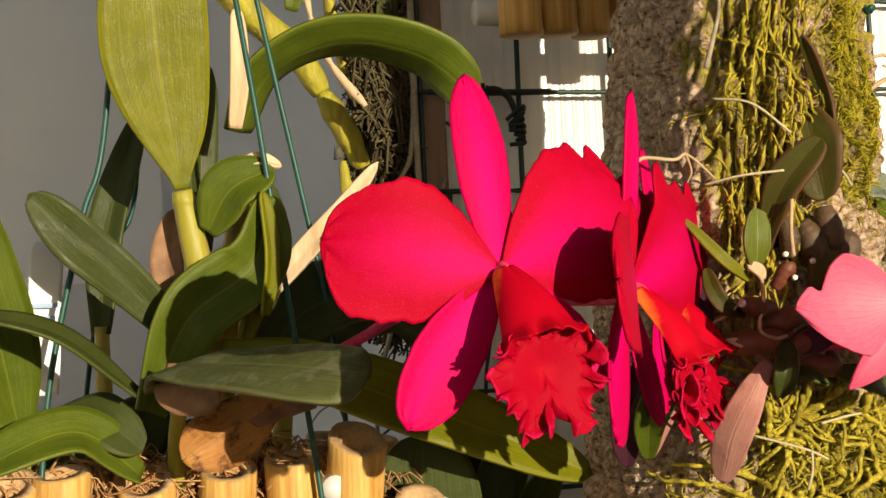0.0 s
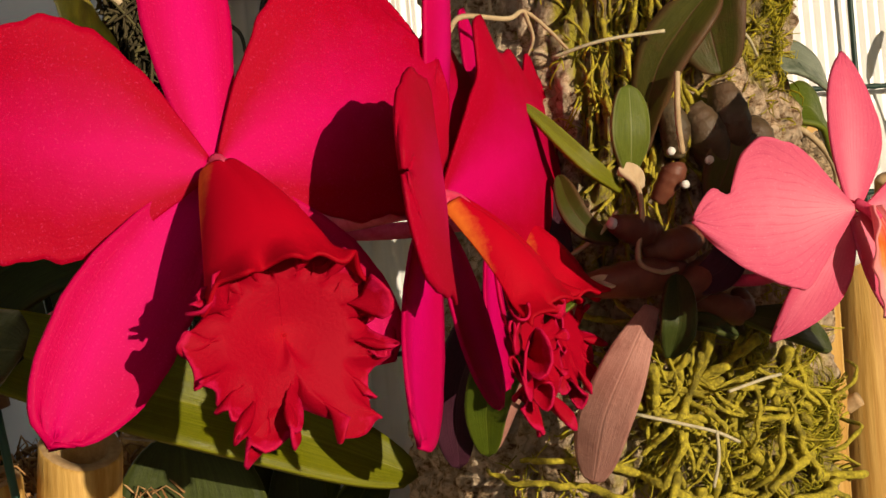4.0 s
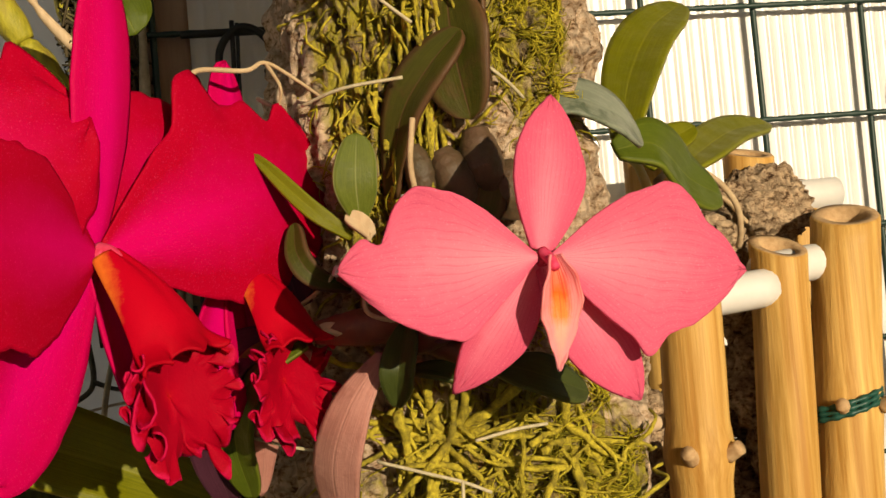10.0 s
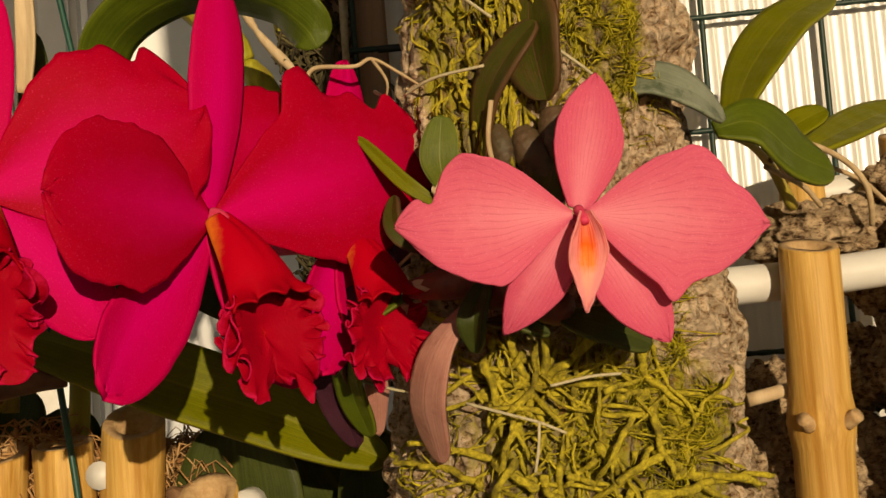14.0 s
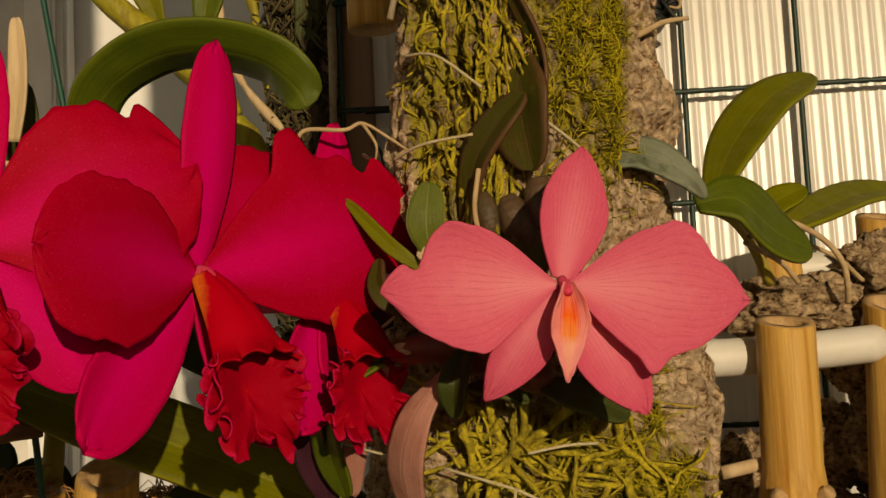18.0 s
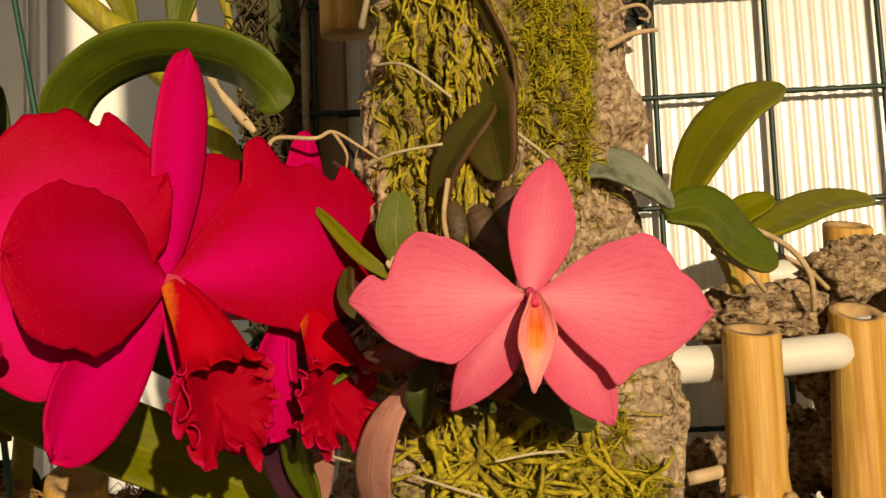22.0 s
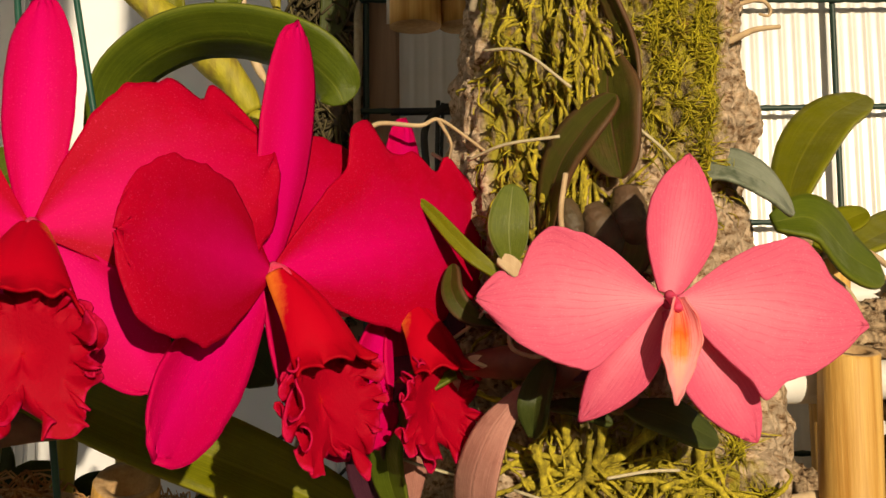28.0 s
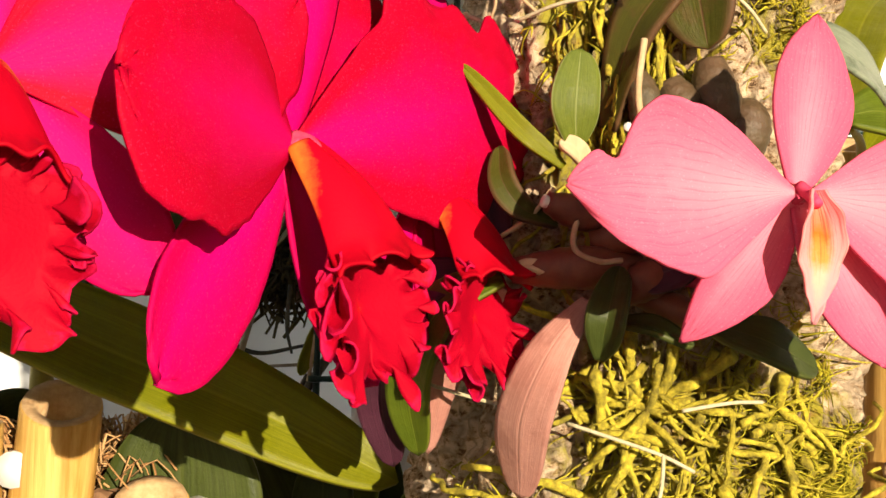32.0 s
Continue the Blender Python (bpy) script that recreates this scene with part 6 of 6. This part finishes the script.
gor = thing("green_orchid", (0.312, 0.455, 1.405), "green orchid with broad leaves rooted in the cork basket", "orchid")
G = gor
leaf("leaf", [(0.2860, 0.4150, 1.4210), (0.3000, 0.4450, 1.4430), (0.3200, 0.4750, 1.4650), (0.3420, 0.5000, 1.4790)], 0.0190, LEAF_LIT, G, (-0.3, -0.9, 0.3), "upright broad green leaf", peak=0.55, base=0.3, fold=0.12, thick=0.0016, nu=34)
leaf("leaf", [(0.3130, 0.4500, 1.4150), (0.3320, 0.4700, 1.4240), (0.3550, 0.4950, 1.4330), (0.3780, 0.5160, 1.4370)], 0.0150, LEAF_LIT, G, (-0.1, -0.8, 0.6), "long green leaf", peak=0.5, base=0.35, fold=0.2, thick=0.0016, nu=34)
leaf("leaf", [(0.2800, 0.4050, 1.4190), (0.2920, 0.4080, 1.4200), (0.3050, 0.4180, 1.4110), (0.3170, 0.4250, 1.4060)], 0.0195, LEAF, G, (0.1, -0.85, 0.5), "broad bent green leaf", peak=0.5, base=0.3, fold=0.12, thick=0.0015)
leaf("leaf", [(0.3060, 0.4500, 1.4180), (0.3150, 0.4560, 1.4260), (0.3260, 0.4600, 1.4310)], 0.0105, LEAF_LIT, G, (-0.2, -0.9, 0.4), peak=0.5, base=0.3, fold=0.15)
leaf("leaf", [(0.2480, 0.3770, 1.4260), (0.2580, 0.3730, 1.4290), (0.2700, 0.3750, 1.4245), (0.2790, 0.3820, 1.4180)], 0.0125, LEAF_SILVER, G, (0.15, -0.8, 0.55), "weathered silvery leaf with dark spots", peak=0.5, base=0.4, fold=0.12)
for p, r in [
    ([(0.3000, 0.4300, 1.4120), (0.3130, 0.4420, 1.4180), (0.3260, 0.4480, 1.4130), (0.3330, 0.4500, 1.4050), (0.3350, 0.4530, 1.3970), (0.336, 0.458, 1.392)], 0.0010),
    ([(0.2980, 0.4280, 1.4100), (0.3120, 0.4440, 1.4050), (0.3190, 0.4520, 1.3990)], 0.0009),
    ([(0.3120, 0.4480, 1.4150), (0.3330, 0.4600, 1.4080), (0.345, 0.47, 1.400)], 0.0008),
]:
    tube("root", p, r, ROOT_TAN, G, "pale aerial root", n=30, sides=8)
tube("stem", [(0.3120, 0.4600, 1.4000), (0.3040, 0.4480, 1.4120), (0.2950, 0.4300, 1.4170), (0.2860, 0.4160, 1.4185)], lambda u: 0.0020 - 0.0012 * u, STEM, G, n=20, sides=10)


# ---- another bamboo basket above ----
ub = thing("bamboo_basket", (0.215, 0.520, 1.505), "bamboo and white pipe basket hanging above", "basket")
for i, (x, y, z, ln) in enumerate([(0.1790, 0.500, 1.5060, (-0.06, 0)), (0.1960, 0.505, 1.5075, (-0.08, 0)), (0.2150, 0.510, 1.5080, (-0.05, 0)), (0.2360, 0.515, 1.5110, (-0.02, 0)), (0.258, 0.52, 1.515, (0, 0))]):
    bamboo(ub, x - ln[0] * 0.02, y, 1.640, z, 0.0092, (ln[0] * -0.1, 0), 60 + i)
for z in (1.5220, 1.600):
    tube("cross_pipe", [(0.1700, 0.528, z), (0.2300, 0.530, z), (0.290, 0.532, z)], 0.0058, PVC, ub, "white plastic pipe", n=10, sides=14)
for x in (0.18, 0.28):
    tube("hanger_wire", [(x, 0.528, 1.60), (x, 0.53, 1.9), (0.23, 0.53, 2.345)], 0.0011, WIRE, ub, "green hanger wire", n=14, sides=8)

# ---- black cable with loops on the fence ----
cb = thing("black_cable", (0.19, 0.58, 1.44), "thin black cable looped along the fence", "cable")
for p, r in [
    ([(0.1900, 0.583, 1.5000), (0.1895, 0.581, 1.4600), (0.1940, 0.580, 1.4200), (0.1870, 0.580, 1.3800), (0.1830, 0.581, 1.3500), (0.185, 0.584, 1.30)], 0.0010),
    ([(0.1920, 0.583, 1.4990), (0.1915, 0.581, 1.4620), (0.1990, 0.580, 1.4380), (0.2080, 0.583, 1.4200)], 0.0008),
    ([(0.1850, 0.584, 1.4690), (0.1845, 0.583, 1.4880), (0.1930, 0.582, 1.4970), (0.2030, 0.582, 1.4920), (0.2080, 0.583, 1.4760)], 0.0016),
    ([(0.1710, 0.584, 1.4480), (0.1700, 0.583, 1.4250), (0.1735, 0.583, 1.4075), (0.1900, 0.583, 1.4040), (0.2010, 0.584, 1.4040)], 0.0011),
    ([(0.1690, 0.584, 1.3600), (0.1710, 0.583, 1.3980), (0.1780, 0.583, 1.4005), (0.2000, 0.584, 1.4000)], 0.0010),
    ([(0.1700, 0.584, 1.4955), (0.1950, 0.583, 1.4955), (0.2250, 0.584, 1.4960)], 0.0017),
]:
    tube("cable_run", p, r, CABLE, cb, n=40, sides=8)
for i in range(7):
    a = i * 0.9
    tube("cable_knot", [(0.205 + 0.004 * math.cos(a), 0.581, 1.485 - 0.002 * i), (0.208, 0.578, 1.488 - 0.003 * i), (0.205 - 0.004 * math.cos(a), 0.583, 1.482 - 0.002 * i)], 0.0011, CABLE, cb, n=12, sides=6)

# ---- coil of black cable tied to the fence beside the log ----
coil = thing("cable_coil", (0.300, 0.580, 1.540), "tangled coil of black cable tied to the fence", "cable")
rng = random.Random(23)
for i in range(9):
    cx, cz = 0.3000 + rng.uniform(-0.004, 0.004), 1.5400 + rng.uniform(-0.005, 0.006)
    rx, rz, ph = rng.uniform(0.005, 0.011), rng.uniform(0.003, 0.008), rng.uniform(0, 6.28)
    loop = [(cx + rx * math.cos(ph + 0.55 * j), 0.577 + rng.uniform(-0.004, 0.004), cz + rz * math.sin(ph + 0.55 * j)) for j in range(13)]
    tube("loop", loop, 0.0012, CABLE, coil, n=44, sides=7)
tube("cable_end", [(0.3010, 0.5760, 1.5360), (0.3030, 0.5740, 1.5315), (0.3060, 0.5735, 1.5265), (0.3078, 0.5735, 1.5235)], lambda u: 0.0010 + 0.0005 * (u > 0.7), CABLE, coil, n=24, sides=7)
tube("tie", [(0.3000, 0.5740, 1.5480), (0.3055, 0.5735, 1.5400), (0.3090, 0.5750, 1.5360), (0.3085, 0.5850, 1.5370), (0.3030, 0.5900, 1.5430), (0.3000, 0.5860, 1.5480)], 0.0009, CABLE, coil, n=30, sides=7)

# ---- dark-leaved plant low on the fence ----
dk = thing("dark_leaf_plant", (0.150, 0.586, 1.24), "plant with large rounded dark leaves, in shade", "plant")
leaf("leaf", [(0.1640, 0.545, 1.2700), (0.1500, 0.520, 1.3100), (0.1380, 0.508, 1.3370)], 0.0560, LEAF_DARK_SHADED, dk, (0, -1, 0.25), "large rounded dark leaf", peak=0.5, base=0.3, fold=0.06, nu=34, nv=13)
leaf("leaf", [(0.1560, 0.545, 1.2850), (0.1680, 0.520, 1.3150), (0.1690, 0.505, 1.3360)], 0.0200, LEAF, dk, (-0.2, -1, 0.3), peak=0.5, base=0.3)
leaf("leaf", [(0.1600, 0.560, 1.2700), (0.1750, 0.555, 1.3000), (0.1790, 0.545, 1.3330)], 0.0220, LEAF_DARK_SHADED, dk, (0, -1, 0.2), peak=0.6, base=0.3)
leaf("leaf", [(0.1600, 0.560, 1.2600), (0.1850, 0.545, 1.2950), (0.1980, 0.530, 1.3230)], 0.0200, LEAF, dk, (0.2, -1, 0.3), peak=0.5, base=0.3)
leaf("leaf", [(0.1500, 0.560, 1.2500), (0.1250, 0.535, 1.2800), (0.1080, 0.520, 1.3050)], 0.0260, LEAF_DARK_SHADED, dk, (-0.2, -1, 0.3), peak=0.5, base=0.3)
tube("stem", [(0.1550, 0.588, 1.20), (0.1560, 0.575, 1.24), (0.1600, 0.555, 1.275)], 0.0036, STEM, dk, n=16, sides=10)

# ---- thin canes on the fence to the right ----
tc = thing("thin_caned_orchid", (0.497, 0.575, 1.25), "thin yellow-green canes growing up the fence from cork", "orchid")
for p, r in [
    ([(0.4970, 0.577, 1.262), (0.4985, 0.577, 1.330), (0.4940, 0.577, 1.362), (0.4850, 0.578, 1.392), (0.4930, 0.577, 1.420), (0.5080, 0.576, 1.446)], 0.0016),
    ([(0.4970, 0.577, 1.300), (0.5080, 0.577, 1.340), (0.5000, 0.577, 1.370)], 0.0012),
    ([(0.4850, 0.578, 1.392), (0.4880, 0.577, 1.430), (0.4800, 0.577, 1.458), (0.4915, 0.576, 1.478)], 0.0009),
]:
    tube("cane", p, lambda u, r=r: r * (1 + 0.25 * math.sin(40 * u)) * (1 - 0.3 * u), CANE, tc, n=50, sides=8)
leaf("leaf", [(0.4800, 0.577, 1.4560), (0.4850, 0.574, 1.4680), (0.4920, 0.573, 1.4790)], 0.0055, LEAF_LIT, tc, (0, -1, 0.2))
leaf("leaf", [(0.5080, 0.576, 1.4440), (0.5160, 0.574, 1.4530), (0.5210, 0.573, 1.4650)], 0.0055, LEAF_LIT, tc, (0, -1, 0.2))
leaf("leaf", [(0.4940, 0.577, 1.3600), (0.5010, 0.574, 1.3500), (0.5040, 0.573, 1.3350)], 0.0045, LEAF_LIT, tc, (0, -1, 0.2))
lump = cork_lump((0.5020, 0.570, 1.262), (0.013, 0.014, 0.020), 9, "cork_mount")
lump.parent, lump.matrix_parent_inverse = tc, PARENT_INV[tc.name]
